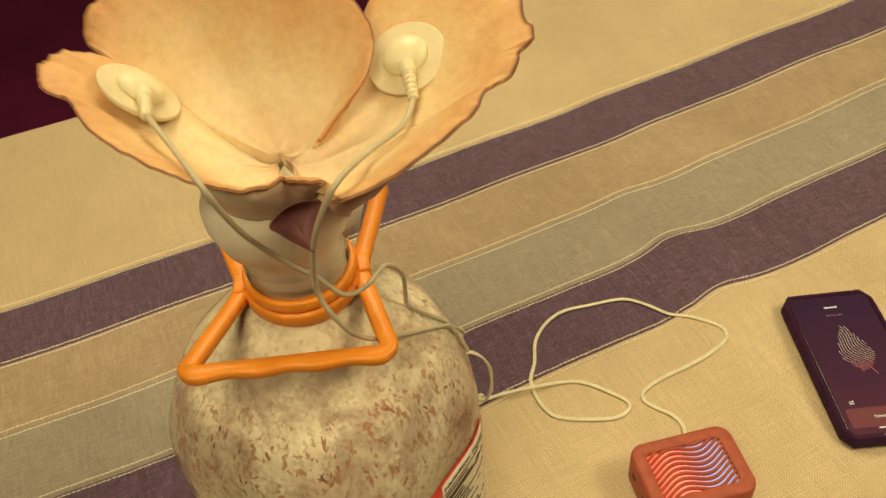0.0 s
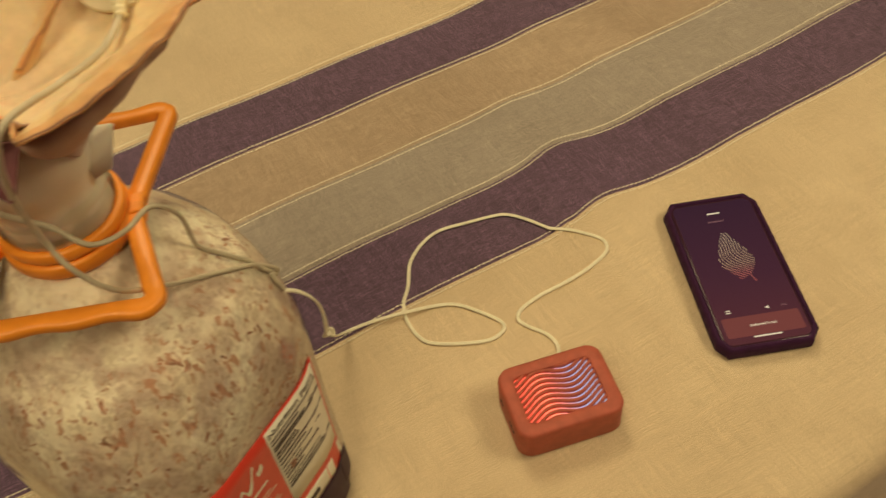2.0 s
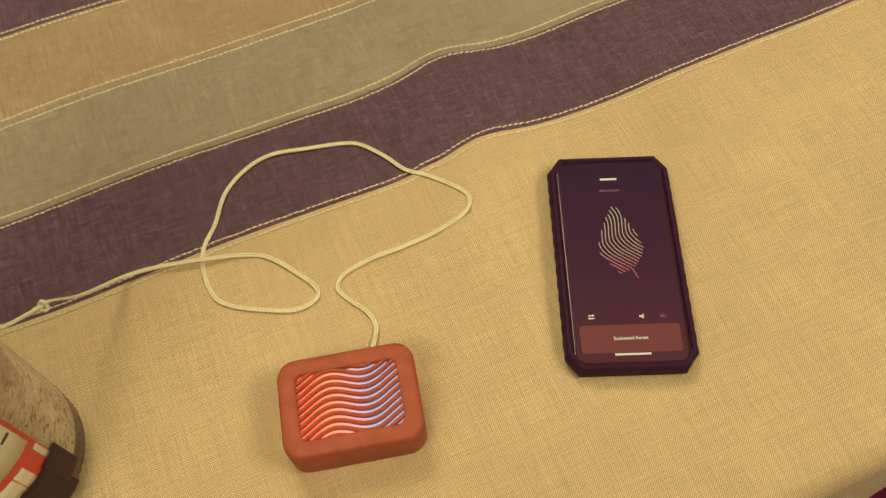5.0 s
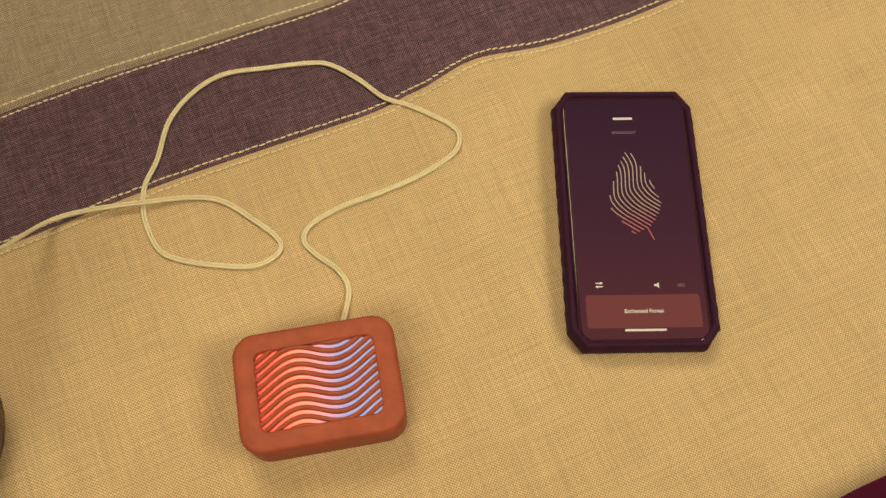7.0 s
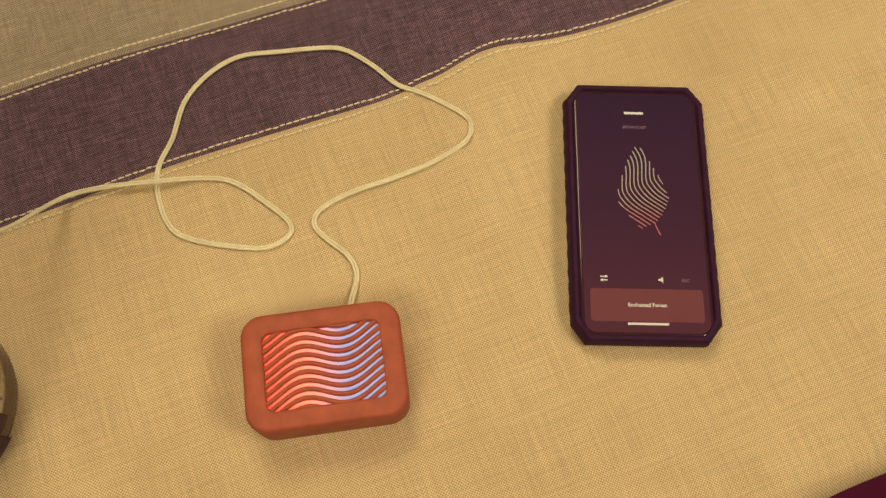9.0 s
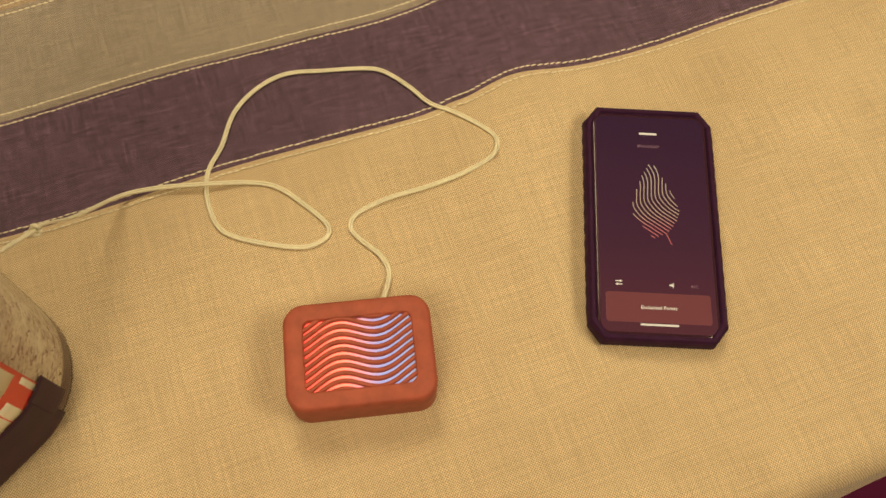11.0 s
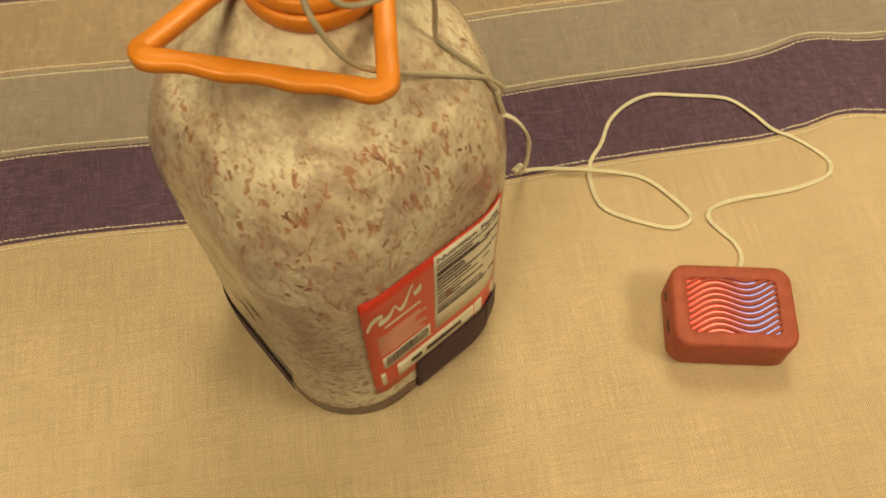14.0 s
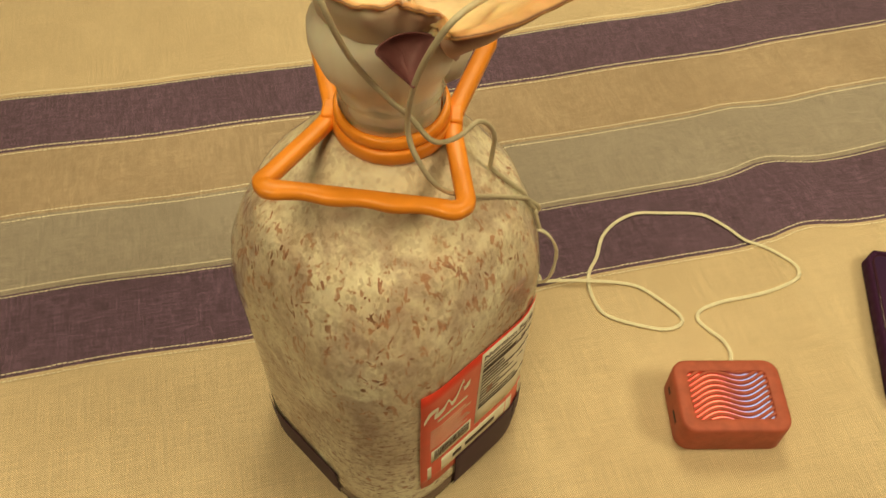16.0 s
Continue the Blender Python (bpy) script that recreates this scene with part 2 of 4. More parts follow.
    bump(nt, p, math_node(nt, "ADD", cloud, math_node(nt, "MULTIPLY", fuzz, 0.25)), 0.35, 0.002)
    return m


SUBSTRATE = substrate()
HUSK = plain("brown_husk", (0.45, 0.245, 0.165), 0.6, 260, 0.5)


def clear_plastic(name, tint):
    m, nt, p = material(name)
    out = nt.nodes["Material Output"]
    nt.nodes.remove(p)
    tr = node(nt, "ShaderNodeBsdfTransparent", Color=(*tint, 1))
    gl = node(nt, "ShaderNodeBsdfGlossy", Roughness=0.07)
    fr = node(nt, "ShaderNodeFresnel", IOR=1.45)
    v = coords(nt)
    b = node(nt, "ShaderNodeBump", Strength=0.5, Distance=0.004)
    nt.links.new(noise_tex(nt, v, 30.0, 2.0, 0.5, 0.4), b.inputs["Height"])
    nt.links.new(b.outputs[0], gl.inputs["Normal"])
    nt.links.new(b.outputs[0], fr.inputs["Normal"])
    mx = nt.nodes.new("ShaderNodeMixShader")
    nt.links.new(fr.outputs[0], mx.inputs[0])
    nt.links.new(tr.outputs[0], mx.inputs[1])
    nt.links.new(gl.outputs[0], mx.inputs[2])
    nt.links.new(mx.outputs[0], out.inputs[0])
    return m


PLASTIC = clear_plastic("clear_bottle_plastic", (0.97, 0.96, 0.93))
NECK_PLASTIC = clear_plastic("clear_neck_plastic", (0.96, 0.94, 0.88))


def glow(name, color, strength):
    m, nt, p = material(name)
    p.inputs["Base Color"].default_value = (0.02, 0.01, 0.015, 1)
    p.inputs["Roughness"].default_value = 0.15
    p.inputs["Emission Color"].default_value = (*color, 1)
    p.inputs["Emission Strength"].default_value = strength
    return m


def screen_glow():
    m, nt, p = material("phone_display")
    tc = nt.nodes.new("ShaderNodeTexCoord")
    sep = nt.nodes.new("ShaderNodeSeparateXYZ")
    nt.links.new(tc.outputs["Object"], sep.inputs[0])
    f = math_node(nt, "MULTIPLY_ADD", sep.outputs[1], 1 / 0.145)
    f.node.inputs[2].default_value = 0.5
    nt.links.new(ramp(nt, f, [(0.0, (0.110, 0.029, 0.034)), (0.45, (0.064, 0.019, 0.034)), (1.0, (0.036, 0.013, 0.030))]), p.inputs["Emission Color"])
    p.inputs["Emission Strength"].default_value = 0.9
    p.inputs["Base Color"].default_value = (0.015, 0.008, 0.012, 1)
    p.inputs["Roughness"].default_value = 0.06
    return m


DISPLAY = screen_glow()
UI_WHITE = glow("display_white", (1.0, 0.85, 0.55), 0.9)
UI_DIM = glow("display_dim", (0.45, 0.22, 0.20), 0.6)
UI_PANEL = glow("display_panel", (0.22, 0.058, 0.046), 0.9)


def leaf_glow():
    m, nt, p = material("display_leaf")
    tc = nt.nodes.new("ShaderNodeTexCoord")
    sep = nt.nodes.new("ShaderNodeSeparateXYZ")
    nt.links.new(tc.outputs["Object"], sep.inputs[0])
    f = math_node(nt, "MULTIPLY_ADD", sep.outputs[1], 1 / 0.062)
    f.node.inputs[2].default_value = 0.4
    nt.links.new(ramp(nt, f, [(0.0, (0.75, 0.10, 0.08)), (0.3, (0.70, 0.20, 0.14)), (0.45, (0.62, 0.42, 0.22)), (1.0, (0.66, 0.52, 0.32))]), p.inputs["Emission Color"])
    p.inputs["Emission Strength"].default_value = 0.8
    p.inputs["Base Color"].default_value = (0.02, 0.01, 0.015, 1)
    return m


LEAF = leaf_glow()


def led_glow():
    m, nt, p = material("led_diffuser")
    tc = nt.nodes.new("ShaderNodeTexCoord")
    sep = nt.nodes.new("ShaderNodeSeparateXYZ")
    nt.links.new(tc.outputs["Object"], sep.inputs[0])
    f = math_node(nt, "MULTIPLY_ADD", sep.outputs[0], 1 / 0.062)
    f.node.inputs[2].default_value = 0.5
    nt.links.new(ramp(nt, f, [(0.0, (0.80, 0.05, 0.03)), (0.15, (1.0, 0.09, 0.05)), (0.36, (1.0, 0.16, 0.09)), (0.52, (0.46, 0.20, 0.22)), (0.68, (0.15, 0.19, 0.36)), (0.9, (0.17, 0.21, 0.34)), (1.0, (0.13, 0.15, 0.21))]), p.inputs["Emission Color"])
    p.inputs["Emission Strength"].default_value = 2.3
    p.inputs["Base Color"].default_value = (0.40, 0.34, 0.30, 1)
    return m


LED = led_glow()
LAMP_GLOW = glow("lamp_diffuser", (1.0, 0.80, 0.45), 4.0)


# ---- building helpers ----
def thing(name, label, category, group="", kind="", at=None):
    ob = new(name)
    ob.empty_display_size = 0.02
    if at is not None:
        ob.matrix_world = at
    return tagged(ob, label, category, group, kind)


def mesh_ob(name, verts, faces, mat, parent=None, label="", smooth=True, mats=None, face_mats=None, kind=""):
    me = bpy.data.meshes.new(name)
    me.from_pydata(verts, [], faces)
    for m in (mats or [mat]):
        me.materials.append(m)
    if face_mats is not None:
        me.polygons.foreach_set("material_index", face_mats)
    me.polygons.foreach_set("use_smooth", [smooth] * len(me.polygons))
    me.update()
    ob = new(name, me)
    if parent is not None:
        ob.parent = parent
    return tagged(ob, label, kind=kind)


def part(name, bm, mat, parent=None, label="", smooth=False):
    bmesh.ops.recalc_face_normals(bm, faces=bm.faces)
    me = bpy.data.meshes.new(name)
    bm.to_mesh(me)
    bm.free()
    me.materials.append(mat)
    me.polygons.foreach_set("use_smooth", [smooth] * len(me.polygons))
    ob = new(name, me)
    if parent is not None:
        ob.parent = parent
    return tagged(ob, label)


def box_bm(sx, sy, sz, at=(0, 0, 0), bevel=0.0, seg=2):
    bm = bmesh.new()
    bmesh.ops.create_cube(bm, size=1)
    bmesh.ops.scale(bm, vec=(sx, sy, sz), verts=bm.verts)
    if bevel:
        bmesh.ops.bevel(bm, geom=bm.edges[:], offset=bevel, segments=seg, affect="EDGES", profile=0.5)
    bmesh.ops.translate(bm, vec=at, verts=bm.verts)
    return bm


def spline(points, per=8, closed=False):
    """Catmull-Rom through a few control points."""
    p = [Vector(q) for q in points]
    n = len(p)
    out = []
    for i in range(n if closed else n - 1):
        if closed:
            a, b, c, d = p[i - 1], p[i], p[(i + 1) % n], p[(i + 2) % n]
        else:
            a, b, c, d = p[max(i - 1, 0)], p[i], p[i + 1], p[min(i + 2, n - 1)]
        for k in range(per):
            t = k / per
            out.append(0.5 * ((2 * b) + (c - a) * t + (2 * a - 5 * b + 4 * c - d) * t * t + (3 * b - a - 3 * c + d) * t ** 3))
    if not closed:
        out.append(p[-1].copy())
    return out


def loft(rings, cap_start=True, cap_end=True, closed=True):
    """Verts and faces from rings of equal length."""
    n = len(rings[0])
    verts = [tuple(v) for r in rings for v in r]
    faces = []
    for i in range(len(rings) - 1):
        for j in range(n if closed else n - 1):
            k = (j + 1) % n
            faces.append((i * n + j, i * n + k, (i + 1) * n + k, (i + 1) * n + j))
    if cap_start:
        faces.append(tuple(reversed(range(n))))
    if cap_end:
        faces.append(tuple(range((len(rings) - 1) * n, len(rings) * n)))
    return verts, faces


def tube_rings(path, radius, sides=8, flat=1.0):
    """Rings round a path, carried along without twist."""
    rings = []
    up = Vector((0, 0, 1))
    for i, p in enumerate(path):
        d = (path[min(i + 1, len(path) - 1)] - path[max(i - 1, 0)]).normalized()
        side = d.cross(up)
        side = side.normalized() if side.length > 1e-4 else Vector((1, 0, 0))
        nrm = side.cross(d).normalized()
        up = nrm if abs(d.z) > 0.5 else Vector((0, 0, 1)) * 0.3 + nrm * 0.7
        r = radius(i / max(1, len(path) - 1)) if callable(radius) else radius
        rings.append([p + side * (r * math.cos(a)) + nrm * (r * flat * math.sin(a)) for a in [2 * math.pi * k / sides for k in range(sides)]])
    return rings


def tube(name, path, radius, mat, parent=None, label="", sides=8, flat=1.0):
    v, f = loft(tube_rings(path, radius, sides, flat))
    return mesh_ob(name, v, f, mat, parent, label)


def rounded_rect(hx, hy, r, seg=6):
    out = []
    for cx, cy, a0 in ((hx - r, hy - r, 0), (-hx + r, hy - r, 90), (-hx + r, -hy + r, 180), (hx - r, -hy + r, 270)):
        for k in range(seg + 1):
            a = radians(a0 + 90 * k / seg)
            out.append((cx + r * math.cos(a), cy + r * math.sin(a)))
    return out


def words(name, text, size, mat, parent, at, label="", align="CENTER"):
    cu = bpy.data.curves.new(name, "FONT")
    cu.body, cu.size, cu.align_x, cu.align_y = text, size, align, "CENTER"
    cu.resolution_u = 2
    cu.offset = size * 0.022
    tmp = bpy.data.objects.new(name, cu)
    scene.collection.objects.link(tmp)
    me = bpy.data.meshes.new_from_object(tmp.evaluated_get(bpy.context.evaluated_depsgraph_get()))
    bpy.data.objects.remove(tmp)
    me.materials.append(mat)
    ob = new(name, me)
    ob.parent = parent
    ob.matrix_local = at
    return tagged(ob, label)


# ---- room ----
def slab(name, lo, hi, mat, label, category):
    sx, sy, sz = (hi[i] - lo[i] for i in range(3))
    ob = part(name, box_bm(sx, sy, sz), mat)
    ob.location = [(lo[i] + hi[i]) / 2 for i in range(3)]
    return tagged(ob, label, category, kind="structure")


FLOOR_Z, CEIL_Z, ROOM = -0.75, 1.65, 3.6
slab("floor", (-ROOM, -ROOM, FLOOR_Z - 0.1), (ROOM, ROOM, FLOOR_Z), FLOOR, "dark plum-brown floor round the table", "floor")
# ceiling and walls stay out of view, added to return warm bounce light
slab("ceiling", (-ROOM, -ROOM, CEIL_Z), (ROOM, ROOM, CEIL_Z + 0.1), CEIL, "unseen white ceiling, added to bounce light onto the table", "ceiling")
slab("wall_north", (-ROOM, ROOM, FLOOR_Z), (ROOM, ROOM + 0.1, CEIL_Z), WALL, "unseen cream wall, added to close the room and bounce light", "wall")
slab("wall_south", (-ROOM, -ROOM - 0.1, FLOOR_Z), (ROOM, -ROOM, CEIL_Z), WALL, "unseen cream wall, added to close the room and bounce light", "wall")
slab("wall_east", (ROOM, -ROOM, FLOOR_Z), (ROOM + 0.1, ROOM, CEIL_Z), WALL, "unseen cream wall, added to close the room and bounce light", "wall")
slab("wall_west", (-ROOM - 0.1, -ROOM, FLOOR_Z), (-ROOM, ROOM, CEIL_Z), WALL, "unseen cream wall, added to close the room and bounce light", "wall")

# table under the cloth
X0, X1, Y0, Y1 = -1.05, 1.05, -0.282, 0.645
table = thing("table", "dark wooden dining table under the striped cloth", "table", at=pose((X0 + X1) / 2, (Y0 + Y1) / 2, FLOOR_Z))
part("tabletop", box_bm(X1 - X0, Y1 - Y0, 0.03, (0, 0, -FLOOR_Z - 0.019), 0.008), TABLE, table)
for sx in (-1, 1):
    for sy in (-1, 1):
        leg = box_bm(0.06, 0.06, 0.712, (0, 0, 0), 0.006)
        for v in leg.verts:
            if v.co.z < 0:
                v.co.x *= 0.7
                v.co.y *= 0.7
        bmesh.ops.translate(leg, vec=(sx * 0.95, sy * 0.38, 0.358), verts=leg.verts)
        part("leg", leg, TABLE, table)

# ---- tablecloth: one draped sheet, woven in bands that run along x ----
SEAM_SIDE = [1, -1, 0, 1, -1]       # on which side of each edge the pale cloth lies
BANDS = [0.3345, 0.2570, 0.1710, 0.0865, 0.0050]


def wobble(x, y):
    near = math.exp(-((y - 0.06) / 0.12) ** 2)
    bow = (0.030 if x > -0.1 else 0.060) * (max(-0.6, min(0.75, x)) + 0.1) ** 2
    return bow + 0.0012 * math.sin(x * 13 + y * 5) + 0.0012 * math.sin(x * 31 + 1.3 + y * 9) + near * (0.0085 * math.exp(-((x - 0.212) / 0.030) ** 2) - 0.003 * math.exp(-((x - 0.15) / 0.04) ** 2))


def swell(x, y):
    z = 0.0007 * math.sin(x * 9 + 2 * math.sin(y * 6)) * math.sin(y * 8 + 0.5)
    z += 0.0045 * math.exp(-((x - 0.170 + 0.10 * (y + 0.05)) / 0.011) ** 2) * math.exp(-((y + 0.08) / 0.13) ** 2)
    z += 0.0020 * math.exp(-((x - 0.235) / 0.03) ** 2) * math.exp(-((y - 0.055) / 0.055) ** 2)
    z += 0.0016 * math.exp(-((x - 0.36 + 0.25 * y) / 0.03) ** 2)
    for b, light in zip(BANDS, SEAM_SIDE):
        if light:       # a folded hem on the pale side, a groove where it meets the dark band
            z += 0.0013 * math.exp(-((y - b - 0.0030 * light) / 0.0016) ** 2) - 0.0006 * math.exp(-((y - b) / 0.0010) ** 2)
        else:           # a flat felled seam between its two rows
            z += 0.0008 * math.exp(-((y - b) / 0.0028) ** 2)
    return z


def drape(s, lo, hi, r=0.022):
    """Along the cloth: place and height where it runs flat, bends over an edge and hangs."""
    for edge, sign in ((hi, 1), (lo, -1)):
        d = (s - edge) * sign
        if d > 0:
            arc = r * math.pi / 2
            if d < arc:
                a = d / r
                return edge + sign * r * math.sin(a), -r * (1 - math.cos(a))
            return edge + sign * (r + 0.08 * (d - arc)), -r - (d - arc)
    return s, 0.0


def span(lo, hi, step, extra=()):
    vals = set(round(lo + i * step, 5) for i in range(int((hi - lo) / step) + 1)) | {hi} | set(extra)
    return sorted(vals)


xs = span(X0 - 0.25, -0.6, 0.02)[:-1] + span(-0.6, 0.75, 0.005)[:-1] + span(0.75, X1 + 0.25, 0.02)
ys = span(Y0 - 0.22, Y1 + 0.22, 0.005, [round(b + 0.001 * k, 5) for b in BANDS for k in range(-6, 7)])
verts, faces, which = [], [], []
for v in ys:
    for u in xs:
        x, zx = drape(u, X0, X1)
        y, zy = drape(v, Y0, Y1)
        flat = 1.0 if zx == 0 and zy == 0 else 0.0
        fold = 0.012 * math.sin(u * 17) * min(1.0, max(0.0, -zy - 0.03) / 0.15)
        verts.append((x, y + wobble(u, v) + fold, zx + zy + swell(u, v) * (0.3 + 0.7 * flat)))
n = len(xs)
for j in range(len(ys) - 1):
    mid = (ys[j] + ys[j + 1]) / 2
    k = sum(mid < b for b in BANDS)
    for i in range(n - 1):
        faces.append((j * n + i, j * n + i + 1, (j + 1) * n + i + 1, (j + 1) * n + i))
        which.append((0, 1, 2, 3, 1, 0)[k])
cloth = mesh_ob("tablecloth", verts, faces, None, mats=[CREAM, DARK, TAN, GREY], face_mats=which)
tagged(cloth, "cream linen tablecloth with plum, tan and grey woven bands", "tablecloth")


def stitch_row(y0, lift=0.0005):
    vs, fs = [], []
    x = -0.62
    while x < 0.78:
        long = 0.0032 + 0.0008 * random.random()
        yy = y0 + wobble(x, y0) + random.uniform(-0.0003, 0.0003)
        z = swell(x, y0) + lift
        b = len(vs)
        for dx, w, h in ((0, 0.0003, 0.0002), (long * 0.5, 0.0006, 0.0008), (long, 0.0003, 0.0002)):
            vs += [(x + dx, yy - w, z - 0.0003), (x + dx, yy, z + h), (x + dx, yy + w, z - 0.0003)]
        for q in (0, 3):
            fs += [(b + q, b + q + 3, b + q + 4, b + q + 1), (b + q + 1, b + q + 4, b + q + 5, b + q + 2)]
        x += long + 0.0006
    return mesh_ob("stitching", vs, fs, THREAD, cloth, "row of cream seam stitches", kind="stuff")


for band, light in zip(BANDS, SEAM_SIDE):
    if light:
        stitch_row(band - 0.0030 * light)
        stitch_row(band + 0.0042 * light)
    else:
        stitch_row(band + 0.0042)
        stitch_row(band - 0.0036)


# ---- jug: rounded-square clear bottle packed with mycelium, orange collar with two handles ----
JX, JY, JTURN = -0.185, -0.078, -59.0     # axis, and the way the label face looks
# height, half width, corner radius as a share of the half width
PROFILE = [(0.0, 0.0735, 0.68), (0.002, 0.0765, 0.66), (0.008, 0.0788, 0.64), (0.03, 0.0795, 0.62), (0.09, 0.079, 0.62), (0.16, 0.0805, 0.62),
           (0.195, 0.0815, 0.66), (0.215, 0.0810, 0.74), (0.235, 0.0770, 0.82), (0.255, 0.070, 0.9), (0.275, 0.054, 0.96), (0.29, 0.040, 1.0), (0.300, 0.032, 1.0), (0.306, 0.029, 1.0)]


LEAN_X, LEAN_Y = 0.0075, 0.0        # the blow-moulded neck sits off the middle


def lean(z):
    f = max(0.0, (z - 0.2) / 0.106) ** 1.5
    a = radians(-JTURN)
    return f * (LEAN_X * math.cos(a) - LEAN_Y * math.sin(a)), f * (LEAN_X * math.sin(a) + LEAN_Y * math.cos(a))


def profile(z):
    for (z0, h0, c0), (z1, h1, c1) in zip(PROFILE, PROFILE[1:]):
        if z <= z1:
            f = (z - z0) / (z1 - z0)
            return h0 + (h1 - h0) * f, c0 + (c1 - c0) * f
    return PROFILE[-1][1:]


def section(half, share, n=72):
    """Points of a rounded square, at even angles."""
    r = half * share
    c = half - r
    out = []
    for k in range(n):
        a = 2 * math.pi * k / n
        dx, dy = math.cos(a), math.sin(a)
        t = half / max(abs(dx), abs(dy))
        if min(abs(dx), abs(dy)) * t > c:
            ax, ay = math.copysign(c, dx), math.copysign(c, dy)
            b = dx * ax + dy * ay
            t = b + math.sqrt(max(0.0, b * b - (ax * ax + ay * ay - r * r)))
        out.append((dx * t, dy * t))
    return out


def on_face(s, z, face=0, off=0.0):
    """A point on the jug's side: s metres round from the middle of a face, at height z."""
    half, share = profile(z)
    r = half * share
    c = half - r
    if abs(s) <= c:
        p, nrm = (half, s), (1.0, 0.0)
    else:
        a = min((abs(s) - c) / r, math.pi / 2)
        p, nrm = (c + r * math.cos(a), math.copysign(c + r * math.sin(a), s)), (math.cos(a), math.copysign(math.sin(a), s))
    x, y = p[0] + nrm[0] * off, p[1] + nrm[1] * off
    q = radians(90 * face)
    lx, ly = lean(z)
    return Vector((x * math.cos(q) - y * math.sin(q) + lx, x * math.sin(q) + y * math.cos(q) + ly, z))


jug = thing("mushroom_jug", "clear plastic jug packed with white mycelium substrate, orange collar", "jug", at=pose(JX, JY, 0.0012, 0, 0, JTURN))


def jug_rings(shrink, z_lo, z_hi, steps):
    rings = []
    for k in range(steps + 1):
        z = z_lo + (z_hi - z_lo) * k / steps
        half, share = profile(z)
        lx, ly = lean(z)
        rings.append([(x + lx, y + ly, z) for x, y in section(half - shrink, share)])
    return rings


v, f = loft(jug_rings(0.0003, 0.0245, 0.300, 90))
body = mesh_ob("substrate", v, f, SUBSTRATE, jug, "white mycelium block with brown husks")
v, f = loft(jug_rings(0.0, 0.0, 0.306, 80), True, False)
shell = mesh_ob("shell", v, f, PLASTIC, jug, "thin clear plastic wall")
shell.visible_shadow = False

v, f = loft(jug_rings(0.0010, 0.0008, 0.0240, 14))
mesh_ob("foot", v, f, SMOKY, jug, "smoky empty foot below the substrate")

# husks that lie against the wall, each an uneven flake
hv, hf = [], []


def flake(face, s0, z0, long, wide, tilt):
    b, m = len(hv), 7
    for i in range(m):
        a = 2 * math.pi * i / m
        r = random.uniform(0.72, 1.1)
        du, dv = long * r * math.cos(a), wide * r * math.sin(a)
        hv.append(on_face(s0 + du * math.cos(tilt) - dv * math.sin(tilt), min(0.272, max(0.0265, z0 + du * math.sin(tilt) + dv * math.cos(tilt))), face, -0.0003))
    hv.append(on_face(s0, min(0.272, z0), face, -0.00008))
    hf.extend((b + i, b + (i + 1) % m, b + m) for i in range(m))


for k in range(190):        # sprays of husks fanned on the shoulder
    face = random.choice((0, 3, 3, 0, 1, 2))
    s0, z0 = random.uniform(-0.075, 0.075), random.uniform(0.165, 0.262)
    lean_to = random.gauss(1.57, 0.5)
    for q in range(random.choice((1, 1, 1, 2, 3))):
        flake(face, s0 + random.gauss(0, 0.002), z0 + random.gauss(0, 0.002), random.uniform(0.0012, 0.0040), random.uniform(0.0004, 0.0011), lean_to + random.gauss(0, 0.5))
for k in range(150):        # level crumbs lower down
    flake(random.choice((0, 3, 3, 3, 1, 2)), random.uniform(-0.075, 0.075), random.uniform(0.024, 0.165), random.uniform(0.0008, 0.0026), random.uniform(0.0004, 0.0009), random.gauss(0.1, 0.5))
for k in range(26):         # a few large dark grains
    flake(random.choice((0, 3, 3)), random.uniform(-0.07, 0.07), random.uniform(0.05, 0.20), random.uniform(0.0022, 0.0034), random.uniform(0.0014, 0.0022), random.uniform(0, 3))
mesh_ob("husk_flakes", hv, hf, HUSK, jug, "brown husk flakes against the wall", kind="stuff")


def patch(name, s0, s1, z0, z1, off, mat, parent, face=0, label="", nu=14, nv=10, slant=0.0):
    """A thin sheet that hugs the jug's side, with a real thickness."""
    vs, fs = [], []
    for lay in (off, off + 0.00025):
        for j in range(nv + 1):
            for i in range(nu + 1):
                s = s0 + (s1 - s0) * i / nu
                z = z0 + (z1 - z0) * j / nv + slant * i / nu
                vs.append(on_face(s, z, face, lay))
    w = nu + 1
    top = w * (nv + 1)
    for j in range(nv):
        for i in range(nu):
            q = (j * w + i, j * w + i + 1, (j + 1) * w + i + 1, (j + 1) * w + i)
            fs.append(tuple(top + k for k in q))
            fs.append(tuple(reversed(q)))
    rim = [i for i in range(nu + 1)] + [j * w + nu for j in range(1, nv + 1)] + [nv * w + i for i in range(nu - 1, -1, -1)] + [j * w for j in range(nv - 1, 0, -1)]
    for a, b in zip(rim, rim[1:] + rim[:1]):
        fs.append((a, b, b + top, a + top))
    return mesh_ob(name, vs, fs, mat, parent, label)


# the label: red panel, white facts panel, strips, and black tape below
LS0, LS1, LZ0, LZ1 = -0.046, 0.054, 0.044, 0.176
label = patch("label", LS0, LS1, LZ0, LZ1, 0.0006, LABEL_RED, jug, 0, "red paper label with a white facts panel")
SPLIT = LS0 + 0.047


def on_label(name, a, b, c, d, mat, lbl="", off=0.0009, nu=6, nv=2):
    return patch(name, a, b, c, d, off, mat, label, 0, lbl, nu, nv)


